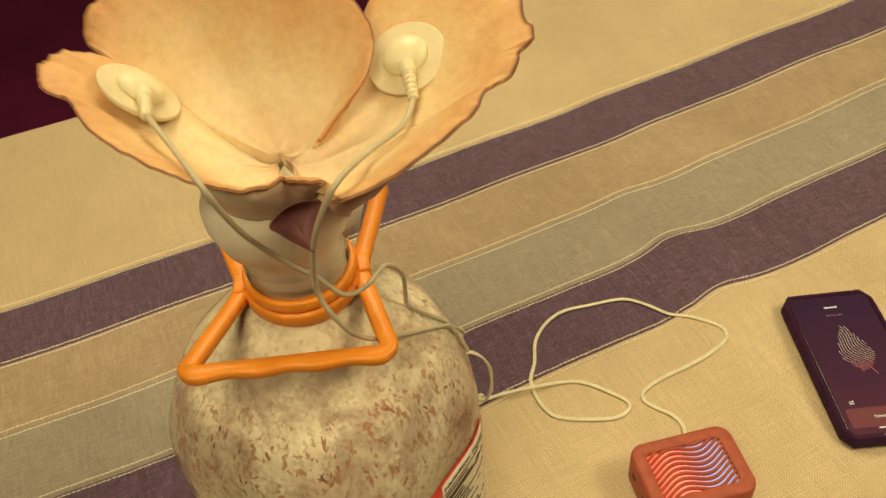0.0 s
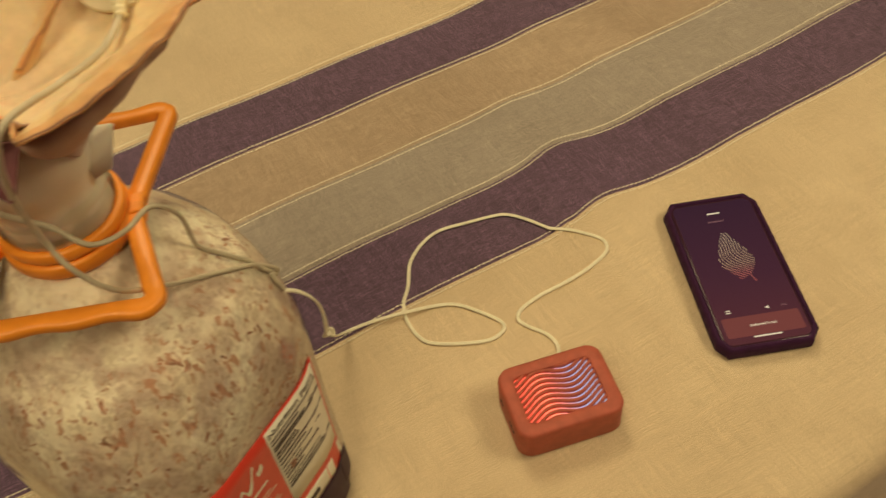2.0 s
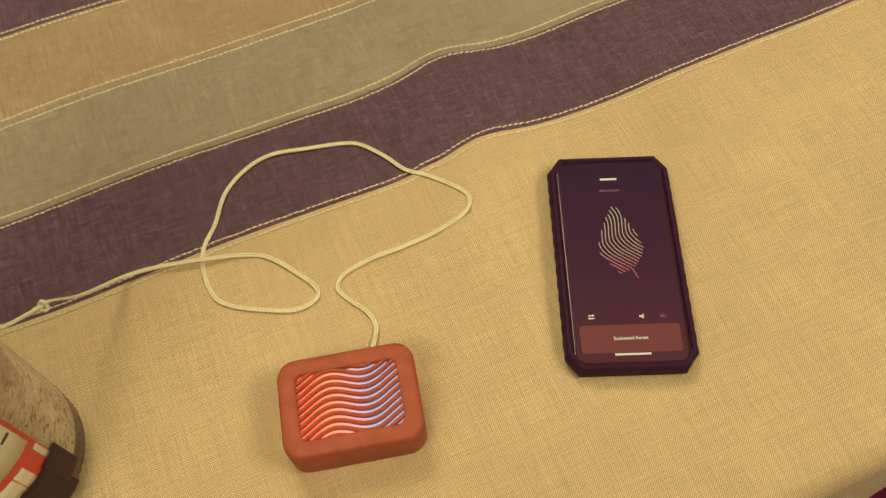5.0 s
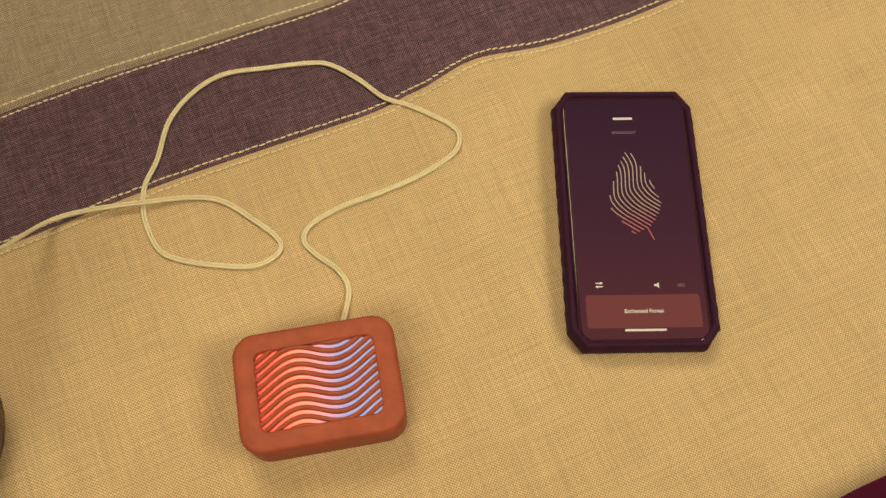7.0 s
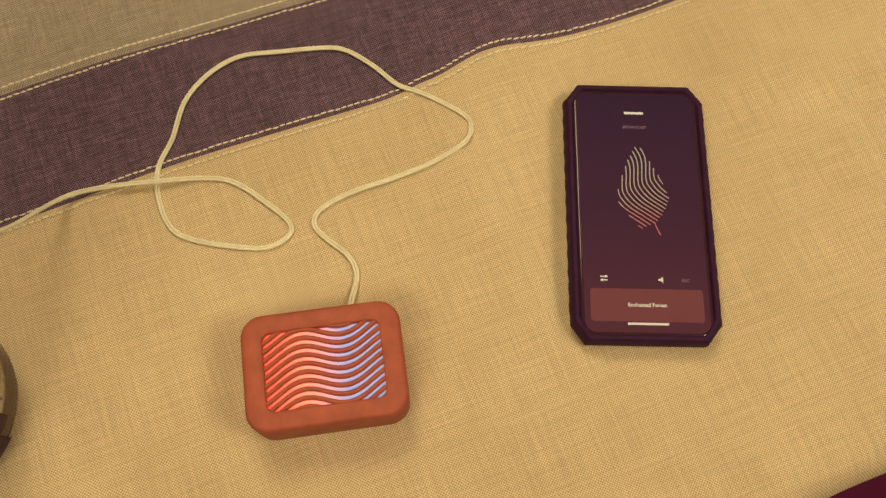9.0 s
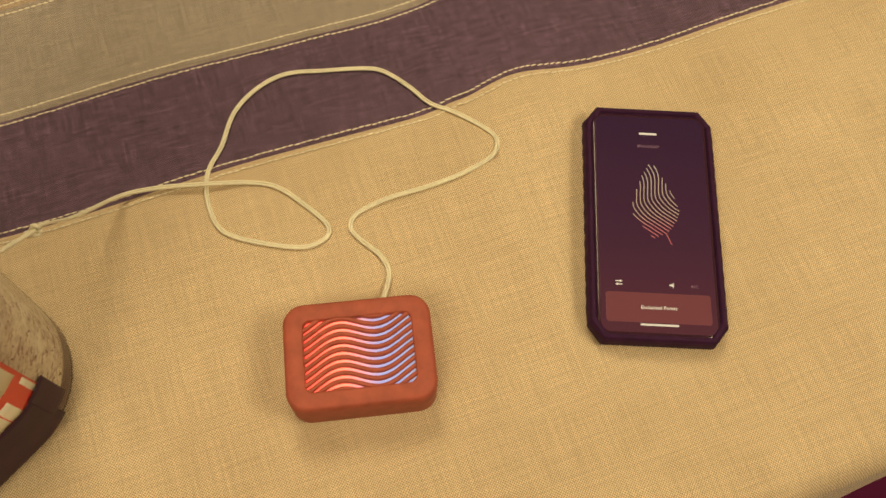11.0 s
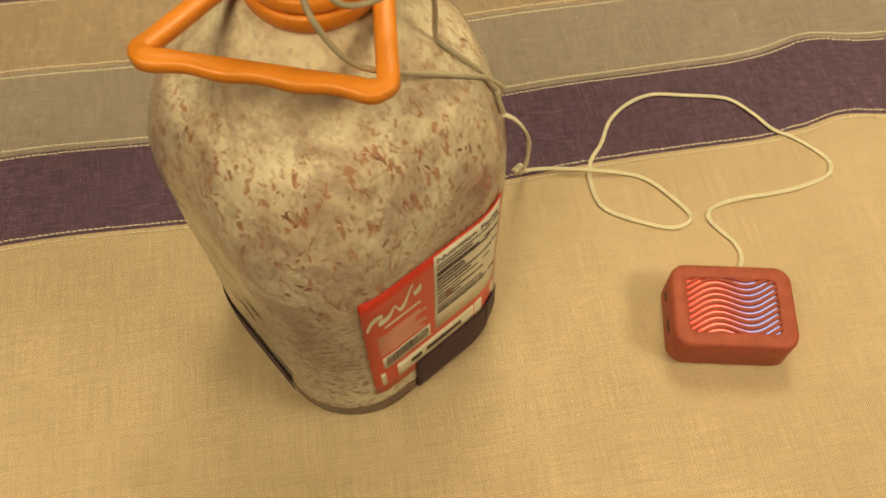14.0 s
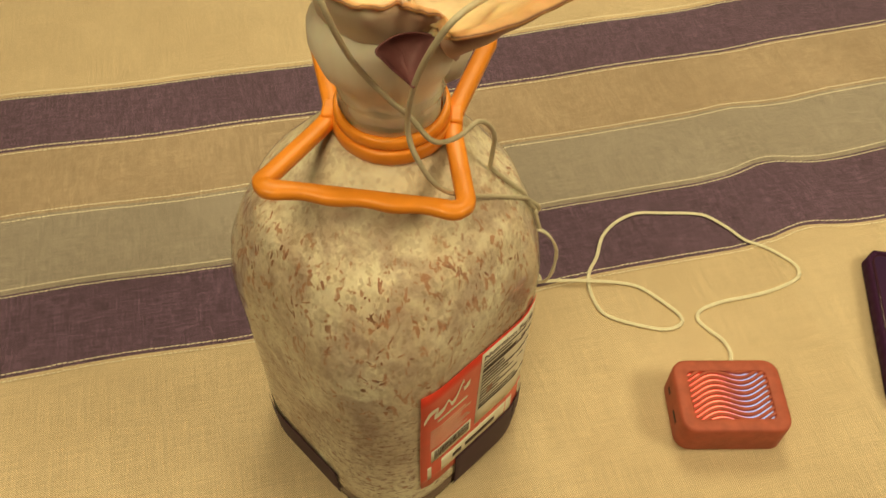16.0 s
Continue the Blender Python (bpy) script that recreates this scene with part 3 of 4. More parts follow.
on_label("facts_panel", SPLIT, LS1 - 0.0025, LZ0 + 0.036, LZ1 - 0.003, LABEL_WHITE, "white facts panel", nv=6)
on_label("white_strip", LS0 + 0.005, LS1 - 0.001, LZ0 + 0.010, LZ0 + 0.028, LABEL_WHITE, "white strip with small print", nv=3)
on_label("barcode_field", LS0 + 0.008, SPLIT - 0.004, LZ0 + 0.034, LZ0 + 0.050, LABEL_WHITE, "white barcode field")
x = LS0 + 0.0105
while x < SPLIT - 0.0065:
    w = random.choice((0.0004, 0.0006, 0.001))
    on_label("bar", x, x + w, LZ0 + 0.0375, LZ0 + 0.049, INK, off=0.0012, nu=1, nv=2)
    x += w + random.choice((0.0005, 0.0008))
# small print as plain bars
for k in range(9):
    z = LZ1 - 0.052 - k * 0.0036
    if z > LZ0 + 0.053:
        on_label("print_line", LS0 + 0.007, SPLIT - random.uniform(0.004, 0.018), z, z + 0.0012, plain("pale_print", (0.80, 0.55, 0.42), 0.4) if k == 0 else bpy.data.materials["pale_print"], off=0.0009, nu=3, nv=1)
for z, h in ((LZ1 - 0.0165, 0.0012), (LZ1 - 0.028, 0.0022), (LZ1 - 0.041, 0.0012), (LZ0 + 0.056, 0.0022)):
    on_label("rule", SPLIT + 0.002, LS1 - 0.004, z, z + h, INK, off=0.0012, nu=4, nv=1)
for k in range(13):
    z = LZ1 - 0.0205 - k * 0.0044 - (0.003 if k > 1 else 0)
    if z > LZ0 + 0.039:
        on_label("print_line", SPLIT + 0.002, SPLIT + random.uniform(0.018, 0.044), z, z + random.choice((0.0010, 0.0016)), INK, off=0.0012, nu=3, nv=1)
for k in range(3):
    on_label("print_line", SPLIT - 0.02 + 0.012 * k, SPLIT - 0.012 + 0.016 * k, LZ0 + 0.016, LZ0 + 0.021, INK, off=0.0012, nu=2, nv=1)


def label_words(text, size, s, z, mat):
    """Lettering bent round the jug's side with the label."""
    ob = words("lettering", text, size, mat, label, Matrix(), align="LEFT")
    for v in ob.data.vertices:
        v.co = on_face(s + v.co.x, z + v.co.y, 0, 0.0015)
    return ob


label_words("Nutrition Facts", 0.0074, SPLIT + 0.0015, LZ1 - 0.0095, INK)
label_words("Calories", 0.0062, SPLIT + 0.0015, LZ1 - 0.0345, INK)
on_label("smudge", SPLIT + 0.008, SPLIT + 0.0125, LZ0 + 0.072, LZ0 + 0.079, HUSK, "brown smudge on the facts panel", off=0.0015, nu=3, nv=3)
# the maker's mark as a plain brush swash
swash = [(-0.044, 0.142), (-0.040, 0.151), (-0.034, 0.152), (-0.037, 0.144), (-0.030, 0.146), (-0.026, 0.152), (-0.023, 0.144), (-0.019, 0.148), (-0.014, 0.161), (-0.013, 0.150), (-0.008, 0.153)]
sw = spline([(a, b, 0) for a, b in swash], 6)
vs, fs = [], []
for i, p in enumerate(sw):
    w = 0.0025 + 0.0008 * math.sin(i * 0.35)
    vs += [on_face(p.x, p.y - w, 0, 0.0012), on_face(p.x, p.y + w, 0, 0.0012)]
fs = [(2 * i, 2 * i + 2, 2 * i + 3, 2 * i + 1) for i in range(len(sw) - 1)]
mesh_ob("swash_mark", vs, fs, LABEL_WHITE, label, "white brush mark")
on_label("swash_bar", LS0 + 0.012, SPLIT - 0.010, 0.1335, 0.1355, LABEL_WHITE, nu=4, nv=1)
patch("tape", LS0 + 0.030, LS1 - 0.006, 0.004, LZ0 + 0.010, 0.0012, TAPE, jug, 0, "torn black tape")
patch("tape", LS1 - 0.010, LS1 + 0.004, 0.022, LZ0 + 0.012, 0.0016, TAPE, jug, 0, "torn black tape")
patch("tape", -0.052, 0.030, 0.012, 0.044, 0.0010, TAPE, jug, 3, "black strip along the foot")

# collar, handles and neck are placed on the jug's axis
RING_Z, RING_R = 0.306, 0.0305
TOP_X, TOP_Y = lean(RING_Z)
SHRINK = 0.86


def ring_solid(name, prof, mat, label_text, n=56):
    rings = [[(TOP_X + SHRINK * r * math.cos(2 * math.pi * k / n), TOP_Y + SHRINK * r * math.sin(2 * math.pi * k / n), z) for k in range(n)] for r, z in prof]
    rings.append(rings[0])
    vv, ff = loft(rings, False, False)
    return mesh_ob(name, vv, ff, mat, jug, label_text)


ring_solid("collar", [(0.030, RING_Z - 0.004), (0.0345, RING_Z - 0.004), (0.0355, RING_Z - 0.0025), (0.0355, RING_Z + 0.0025), (0.0345, RING_Z + 0.004), (0.030, RING_Z + 0.004)], ORANGE, "orange plastic collar")
ring_solid("tamper_band", [(0.0300, RING_Z + 0.0052), (0.0335, RING_Z + 0.0052), (0.0340, RING_Z + 0.0062), (0.0340, RING_Z + 0.0105), (0.0330, RING_Z + 0.0115), (0.0300, RING_Z + 0.0115)], ORANGE, "thin orange band above the collar")
neck_prof = [(0.034, 0.304), (0.0300, 0.312), (0.0296, 0.318), (0.0312, 0.3205), (0.0312, 0.3225), (0.0296, 0.325), (0.0296, 0.328), (0.0312, 0.3300), (0.0312, 0.3320), (0.0296, 0.3345), (0.0296, 0.344), (0.0304, 0.3465), (0.0290, 0.348), (0.0280, 0.346)]
n = 48
rings = [[(TOP_X + SHRINK * r * math.cos(2 * math.pi * k / n), TOP_Y + SHRINK * r * math.sin(2 * math.pi * k / n), z) for k in range(n)] for r, z in neck_prof]
vv, ff = loft(rings, False, False)
neck = mesh_ob("neck", vv, ff, NECK_PLASTIC, jug, "clear threaded bottle neck")
neck.visible_shadow = False


def handle(turn, droop, reach, half_bar, slide=0.0, twist=0.0):
    """A bowed strap: two arms from the collar's sides to a grip with finger waves."""
    arm_x = RING_R + 0.001
    pts = [(-arm_x, 0.004, 0), (-arm_x - 0.0010, 0.010, 0), (-arm_x - (half_bar - arm_x) * 0.8, reach * 0.76, 0), (-half_bar, reach - 0.004, 0), (-half_bar + 0.004, reach, 0)]
    for k in range(1, 12):
        u = k / 12
        pts.append((-half_bar + 0.004 + (2 * half_bar - 0.008) * u, reach, 0))
    pts += [(-p[0], p[1], p[2]) for p in reversed(pts[:5])]
    pts = [(x + slide * min(1.0, max(0.0, y / reach)), y, z + twist * x * max(0.0, y / reach) ** 1.5) for x, y, z in pts]
    path = spline(pts, 5)
    rings = []
    for i, p in enumerate(path):
        d = (path[min(i + 1, len(path) - 1)] - path[max(i - 1, 0)]).normalized()
        side = d.cross(Vector((0, 0, 1))).normalized()
        mid = max(0.0, 1 - abs(p.x - slide) / (half_bar * 0.95)) if p.y > reach * 0.9 else 0.0
        wide = 0.0045
        thick = 0.0030
        prof = [(-1, -0.6), (-0.7, -1), (0.7, -1), (1, -0.6), (1, 0.6), (0.7, 1), (-0.7, 1), (-1, 0.6)]
        inner = 0.0008 * math.cos((p.x - slide) * 230) if mid > 0 else 0.0
        rings.append([p + side * (wide * a + (inner if a < 0 else 0)) + Vector((0, 0, thick * b)) for a, b in prof])
    vv, ff = loft(rings)
    ob = mesh_ob("handle", vv, ff, ORANGE, jug, "bowed orange plastic carrying handle")
    ob.matrix_local = pose(TOP_X, TOP_Y, RING_Z, 0, 0, turn) @ pose(0, 0, 0, droop, 0, 0)
    for sx in (-1, 1):
        lug = part("lug", box_bm(0.007, 0.009, 0.009, (sx * (RING_R + 0.0015), 0.002, 0), 0.0015), ORANGE, ob)
    return ob


# turns are counted within the jug, whose own turn is JTURN
handle(-106.0 - 90 - JTURN, 3.0, 0.058, 0.0470, 0.0090, 0.10)
handle(-106.0 + 90 - JTURN, -1.0, 0.067, 0.0475)


# ---- oyster mushroom growing out of the jug: three fans round a common root ----
ROOT = Vector((-0.1775, -0.1085, 0.4075))
BACK_RIM = [(-0.2075, -0.0801, 0.4149), (-0.2271, -0.0486, 0.4399), (-0.2337, -0.0355, 0.4517), (-0.2219, -0.0289, 0.4622), (-0.1956, -0.0301, 0.4714), (-0.1654, -0.0505, 0.4766), (-0.1405, -0.0742, 0.4701), (-0.1274, -0.0880, 0.4556), (-0.1260, -0.0972, 0.4438), (-0.1352, -0.1077, 0.4346), (-0.1471, -0.1090, 0.4241), (-0.1589, -0.1103, 0.4149)]
LEFT_RIM = [(-0.1812, -0.1326, 0.4202), (-0.1969, -0.1392, 0.4254), (-0.2153, -0.1339, 0.4333), (-0.2311, -0.1155, 0.4385), (-0.2429, -0.0958, 0.4438), (-0.2468, -0.0801, 0.4490), (-0.2547, -0.0696, 0.4530), (-0.2521, -0.0538, 0.4543), (-0.2403, -0.0499, 0.4517), (-0.2245, -0.0485, 0.4420), (-0.2075, -0.0525, 0.4254)]
RIGHT_RIM = [(-0.1835, -0.1310, 0.4180), (-0.1745, -0.1375, 0.4190), (-0.1668, -0.1431, 0.4188), (-0.1668, -0.1589, 0.4215), (-0.1471, -0.1615, 0.4267), (-0.1287, -0.1602, 0.4333), (-0.1103, -0.1562, 0.4385), (-0.1011, -0.1484, 0.4399), (-0.0867, -0.1457, 0.4425), (-0.0788, -0.1379, 0.4464), (-0.0722, -0.1352, 0.4477), (-0.0683, -0.1208, 0.4517), (-0.0657, -0.0998, 0.4569), (-0.0775, -0.0748, 0.4595), (-0.1024, -0.0600, 0.4520), (-0.1182, -0.0600, 0.4330)]
mushroom = thing("oyster_mushroom", "pale tan oyster mushroom cluster growing out of the jug", "mushroom")


def cap(name, rim, root, sag, ruffle, seed, label_text, nv=26, per=9, thick=0.0045):
    """A fan from the root to a wavy rim; sag hollows it, the rim curls and is thin."""
    edge = spline(rim, per)
    nu = len(edge)
    tops, lows, rimward = [], [], []
    for j in range(nv + 1):
        v = j / nv
        row_t, row_l = [], []
        for i, e in enumerate(edge):
            u = i / (nu - 1)
            wav = noise.noise(Vector((u * 9 + seed, v * 1.5, seed * 1.7)))
            fine = noise.noise(Vector((u * 46 + seed, seed, 0.3)))
            out = (e - root).normalized()
            start = root + out * 0.0004
            p = start.lerp(e, v)
            p = p + (out * (ruffle * (0.5 * fine + 0.35 * wav)) + Vector((0, 0, 0.0022 * fine))) * max(0.0, (v - 0.72) / 0.28) ** 2
            hollow = sag * math.sin(math.pi * v ** 0.7) * (0.95 + 0.15 * wav)
            curl = -0.0035 * max(0.0, (v - 0.86) / 0.14) ** 2
            p = p + Vector((0, 0, -hollow + curl + 0.0016 * noise.noise(Vector((u * 6 + seed, v * 4, 2.0)))))
            row_t.append(p)
            row_l.append(p - Vector((0, 0, (thick * (1 - v) + 0.0022) * (1.0 if v < 0.97 else 0.55))))
            rimward.append(v)
        tops.append(row_t)
        lows.append(row_l)
    verts = [tuple(p) for r in tops for p in r] + [tuple(p) for r in lows for p in r]
    off = nu * (nv + 1)
    fs = []
    for j in range(nv):
        for i in range(nu - 1):
            a, b, c, d = j * nu + i, j * nu + i + 1, (j + 1) * nu + i + 1, (j + 1) * nu + i
            fs += [(a, b, c, d), (off + d, off + c, off + b, off + a)]
    for i in range(nu - 1):
        a = nv * nu + i
        fs.append((a, a + 1, off + a + 1, off + a))
        fs.append((i + 1, i, off + i, off + i + 1))
    for j in range(nv):
        for i in (0, nu - 1):
            a, b = j * nu + i, (j + 1) * nu + i
            fs.append((a, b, off + b, off + a))
    ob = mesh_ob(name, verts, fs, FLESH, mushroom, label_text)
    att = ob.data.attributes.new("rimward", "FLOAT", "POINT")
    att.data.foreach_set("value", rimward + [min(v, 0.94) for v in rimward])
    return ob


cap("cap", RIGHT_RIM, ROOT + Vector((0.004, -0.004, -0.001)), 0.0095, 0.0032, 3.1, "spreading fan with a ruffled dark edge")
cap("cap", LEFT_RIM, ROOT + Vector((-0.002, -0.004, 0.0)), 0.0085, 0.0016, 7.7, "drooping fan with a browned edge")
cap("cap", BACK_RIM, ROOT + Vector((0.001, 0.002, 0.001)), 0.0100, 0.0010, 5.3, "large upright fan with a smooth pale hollow")


def wobbly_loft(name, stations, mat, label_text, seed, n=44, amp=0.06):
    rings = []
    for x, y, z, rx, ry in stations:
        ring = []
        for k in range(n):
            a = 2 * math.pi * k / n
            w = 1 + amp * noise.noise(Vector((math.cos(a) * 2 + seed, math.sin(a) * 2, z * 40)))
            ring.append((x + rx * w * math.cos(a), y + ry * w * math.sin(a), z))
        rings.append(ring)
    vv, ff = loft(rings)
    return mesh_ob(name, vv, ff, mat, mushroom, label_text)


wobbly_loft("stem", [(-0.178, -0.079, 0.300, 0.0245, 0.0245), (-0.178, -0.079, 0.335, 0.0250, 0.0250), (-0.179, -0.082, 0.346, 0.0262, 0.0270), (-0.181, -0.087, 0.357, 0.0310, 0.0310), (-0.182, -0.091, 0.371, 0.0340, 0.0340),
                     (-0.182, -0.096, 0.384, 0.0330, 0.0325), (-0.180, -0.099, 0.392, 0.0290, 0.0300), (-0.178, -0.101, 0.3945, 0.0160, 0.0180)], STEM, "thick pale streaked stem bulging over the neck", 2.2)
# underside between the front lip and the top of the stem
lip = spline([LEFT_RIM[2], LEFT_RIM[1], LEFT_RIM[0], RIGHT_RIM[1], RIGHT_RIM[2]], 9)


def skirt(lip, share, drop, turn0, turn1, low_z, tone0, tone1, mat, label_text):
    """Skin that hangs from under a cap's edge and runs into the stem."""
    rows, browned = [], []
    count = len(lip)
    for j in range(9):
        v = j / 8
        row_t, row_l, tone = [], [], []
        for i in range(count):
            a = math.radians(turn0 + (turn1 - turn0) * i / (count - 1))
            low = Vector((-0.179 + 0.031 * math.cos(a), -0.097 + 0.031 * math.sin(a), low_z))
            top = ROOT.lerp(Vector(lip[i]), share) - Vector((0, 0, drop))
            p = top.lerp(low, v)
            p.z = top.z + (low.z - top.z) * v ** 0.6
            p = p + Vector((0, 0.0010, 0.0)) * noise.noise(Vector((i * 0.23, v * 2, 4.0)))
            row_t.append(p)
            row_l.append(p + Vector((0, 0.0022, -0.0006)))
            # the caps' shade goes into this tone, deeper near the lip
            tone.append(min(1.0, tone0 + (tone1 - tone0) * i / (count - 1) + 0.25 * (1 - v)))
        rows.append(row_t + list(reversed(row_l)))
        browned += tone + list(reversed(tone))
    sv, sf = loft(rows)
    ob = mesh_ob("underside", sv, sf, mat, mushroom, label_text)
    att = ob.data.attributes.new("rimward", "FLOAT", "POINT")
    att.data.foreach_set("value", browned)


skirt(lip, 0.95, 0.0040, 190, 335, 0.3930, -0.35, 0.95, UNDERSIDE, "pink-brown underside of the caps, lip shade painted in")
skirt(spline(RIGHT_RIM[2:9], 7), 0.80, 0.0075, 318, 395, 0.3720, 0.75, 0.30, UNDERSIDE, "pale pink-brown underside of the spreading fan, shade painted in")
# a small cup in front for the hollow below the lip, its shade painted dark
cup = []
for r, z in ((0.0060, -0.0110), (0.0095, -0.0055), (0.0112, 0.0005), (0.0118, 0.0022), (0.0112, 0.0024), (0.0104, 0.0008), (0.0080, -0.0030), (0.0050, -0.0042), (0.0006, -0.0045)):
    ring = []
    for k in range(32):
        a = 2 * math.pi * k / 32
        narrow = 0.22 + 0.98 * min(1.0, (math.sin(a) + 1) / 1.5)
        wob = 1 + 0.05 * noise.noise(Vector((math.cos(a) * 2, math.sin(a) * 2, z * 60)))
        ring.append((r * math.cos(a) * narrow * wob, r * (0.62 if math.sin(a) > 0 else 1.15) * math.sin(a) * wob, z + 0.0008 * math.sin(a * 3) * r / 0.0118))
    cup.append(ring)
vv, ff = loft(cup)
hollow_cup = mesh_ob("hollow_cup", vv, ff, HOLLOW_DARK, mushroom, "small purple-brown cup for the hollow below the lip, painted dark")
hollow_cup.matrix_world = pose(-0.1815, -0.1370, 0.3970, 54, 0, 8)
# torn pale flap at the neck
flap = [[(-0.006, 0, -0.012), (-0.002, 0.001, -0.013), (0.002, 0, -0.012)], [(-0.007, 0.001, -0.003), (0, 0.003, -0.003), (0.007, 0.001, -0.004)], [(-0.004, 0, 0.007), (0.003, 0.002, 0.009), (0.011, 0, 0.006)]]
vs = [p for r in flap for p in r] + [(p[0], p[1] + 0.002, p[2]) for r in flap for p in r]
fs = []
for j in range(2):
    for i in range(2):
        q = (j * 3 + i, j * 3 + i + 1, (j + 1) * 3 + i + 1, (j + 1) * 3 + i)
        fs += [q, tuple(9 + k for k in reversed(q))]
loop_ids = [0, 1, 2, 5, 8, 7, 6, 3]
fs += [(b, a, a + 9, b + 9) for a, b in zip(loop_ids, loop_ids[1:] + loop_ids[:1])]
ob = mesh_ob("torn_flap", vs, fs, STEM, mushroom, "torn pale flap of flesh at the neck")
ob.matrix_world = pose(-0.150, -0.098, 0.356, 0, 0, 20)


# ---- sensor box: terracotta shell with a wave grille over a lit diffuser ----
BX, BY, BTURN = 0.0585, -0.1440, -12.5
BH = 0.034
sensor = thing("sensor_box", "terracotta orange plastic sensor box with lit wave grille", "device", at=pose(BX, BY, 0.0010, 0, 0, BTURN))
WX, WY = 0.0300, 0.0200
outer = [(0.0375, 0.0270, 0.011, 0.0), (0.0398, 0.0290, 0.011, 0.0012), (0.041, 0.03025, 0.0115, 0.004), (0.041, 0.03025, 0.0115, BH - 0.0035),
         (0.0404, 0.0297, 0.011, BH - 0.0012), (0.0388, 0.0281, 0.0100, BH), (WX + 0.0008, WY + 0.0008, 0.0048, BH), (WX, WY, 0.0042, BH - 0.0006), (WX, WY, 0.0042, BH - 0.006)]
rings = [[(a, b, z) for a, b in rounded_rect(hx, hy, r, 7)] for hx, hy, r, z in outer]
v, f = loft(rings, True, False)
shell = mesh_ob("shell", v, f, TERRACOTTA, sensor, "terracotta printed shell")
part("diffuser", box_bm(2 * WX - 0.0002, 2 * WY - 0.0002, 0.0016, (0, 0, BH - 0.0052)), LED, sensor, "glowing diffuser, red fading to pale blue")


def wave(s):
    return 0.0085 * (s - 0.5) + 0.0040 * math.sin(2 * math.pi * (s - 0.10) / 0.8)


PITCH = 0.0044
for k in range(-8, 9):
    y0 = PITCH * k
    run = []
    for i in range(61):
        s = i / 60
        y = y0 + wave(s)
        if abs(y) < WY + 0.0014:
            run.append(Vector((-WX + 2 * WX * s, y, 0)))
    if len(run) < 3:
        continue
    rings = []
    for i, p in enumerate(run):
        d = (run[min(i + 1, len(run) - 1)] - run[max(i - 1, 0)]).normalized()
        side = Vector((-0.25 * d.y, 1.0, 0))
        w = 0.00118
        ring = []
        for a, h in ((-1, -0.0034), (1, -0.0034), (1, -0.0012), (0.55, -0.0006), (-0.55, -0.0006), (-1, -0.0012)):
            q = p + side * (w * a)
            ring.append((max(-WX, min(WX, q.x)), max(-WY, min(WY, q.y)), BH + h))
        rings.append(ring)
    vv, ff = loft(rings)
    mesh_ob("grille_slat", vv, ff, TERRACOTTA, sensor, smooth=False)
for yy, w in ((0.012, 0.006), (-0.010, 0.011)):
    part("port", box_bm(0.0012, w, 0.0042, (-0.0407, yy, BH * 0.52), 0.0004), PORT, sensor, "dark socket slot")
part("plug_jack", box_bm(0.006, 0.007, 0.006, (0.020, 0.0325, 0.0085), 0.0012), CORD, sensor, "small cream plug")

# ---- phone in a chamfered dark case ----
PX, PY, PTURN = 0.2535, -0.1158, -21.4
phone = thing("phone", "smartphone in plum-black rugged case, screen lit with leaf", "phone", at=pose(PX, PY, 0.0012, 0, 0, PTURN))
PW, PL = 0.041, 0.0783


def case_outline(hx, hy, cut_x, cut_y, ribs=0.0, per=26):
    corners = [(hx, -hy + cut_y), (hx, hy - cut_y), (hx - cut_x, hy), (-hx + cut_x, hy), (-hx, hy - cut_y), (-hx, -hy + cut_y), (-hx + cut_x, -hy), (hx - cut_x, -hy)]
    out = []
    for i, (ax, ay) in enumerate(corners):
        bx, by = corners[(i + 1) % 8]
        long_side = i in (0, 4)
        m = per if long_side else 4
        for k in range(m):
            t = k / m
            x, y = ax + (bx - ax) * t, ay + (by - ay) * t
            if long_side and ribs:
                x += math.copysign(ribs, x) * (0.5 + 0.5 * math.cos(k * math.pi))
            out.append((x, y))
    return out


levels = [(-0.0025, 0.0, 0.0), (-0.0006, 0.0015, 0.0002), (0.0, 0.0045, 0.0005), (0.0, 0.0090, 0.0005), (-0.0006, 0.0118, 0.0003), (-0.0018, 0.0134, 0.0), (-0.0036, 0.0134, 0.0), (-0.0043, 0.0127, 0.0), (-0.0047, 0.0118, 0.0)]
rings = [[(x, y, z) for x, y in case_outline(PW + o, PL + o, 0.0078 + o * 0.3, 0.0108 + o * 0.3, rb)] for o, z, rb in levels]
v, f = loft(rings)
mesh_ob("case", v, f, CASE, phone, "plum-black rubber case with cut corners", smooth=False)
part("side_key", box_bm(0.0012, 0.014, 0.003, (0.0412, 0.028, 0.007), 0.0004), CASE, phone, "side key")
SX, SY = 0.0348, 0.0725
rim = [[(x, y - 0.0008, z) for x, y in rounded_rect(SX + o, SY + o, 0.0065 + o, 6)] for o, z in ((0.0012, 0.0112), (0.0012, 0.0124), (0.0006, 0.0128), (0.0, 0.0128))]
v, f = loft(rim)
glass_edge = mesh_ob("glass_edge", v, f, plain("dark_glass_edge", (0.05, 0.02, 0.035), 0.08), phone, "rounded dark glass edge")
v, f = loft([[(x, y - 0.0008, z) for x, y in rounded_rect(SX - o, SY - o, 0.006, 6)] for o, z in ((0.0006, 0.01285), (0.0006, 0.0130))])
display = mesh_ob("display", v, f, DISPLAY, phone, "lit plum-red display", smooth=False)
TOP = 0.0132


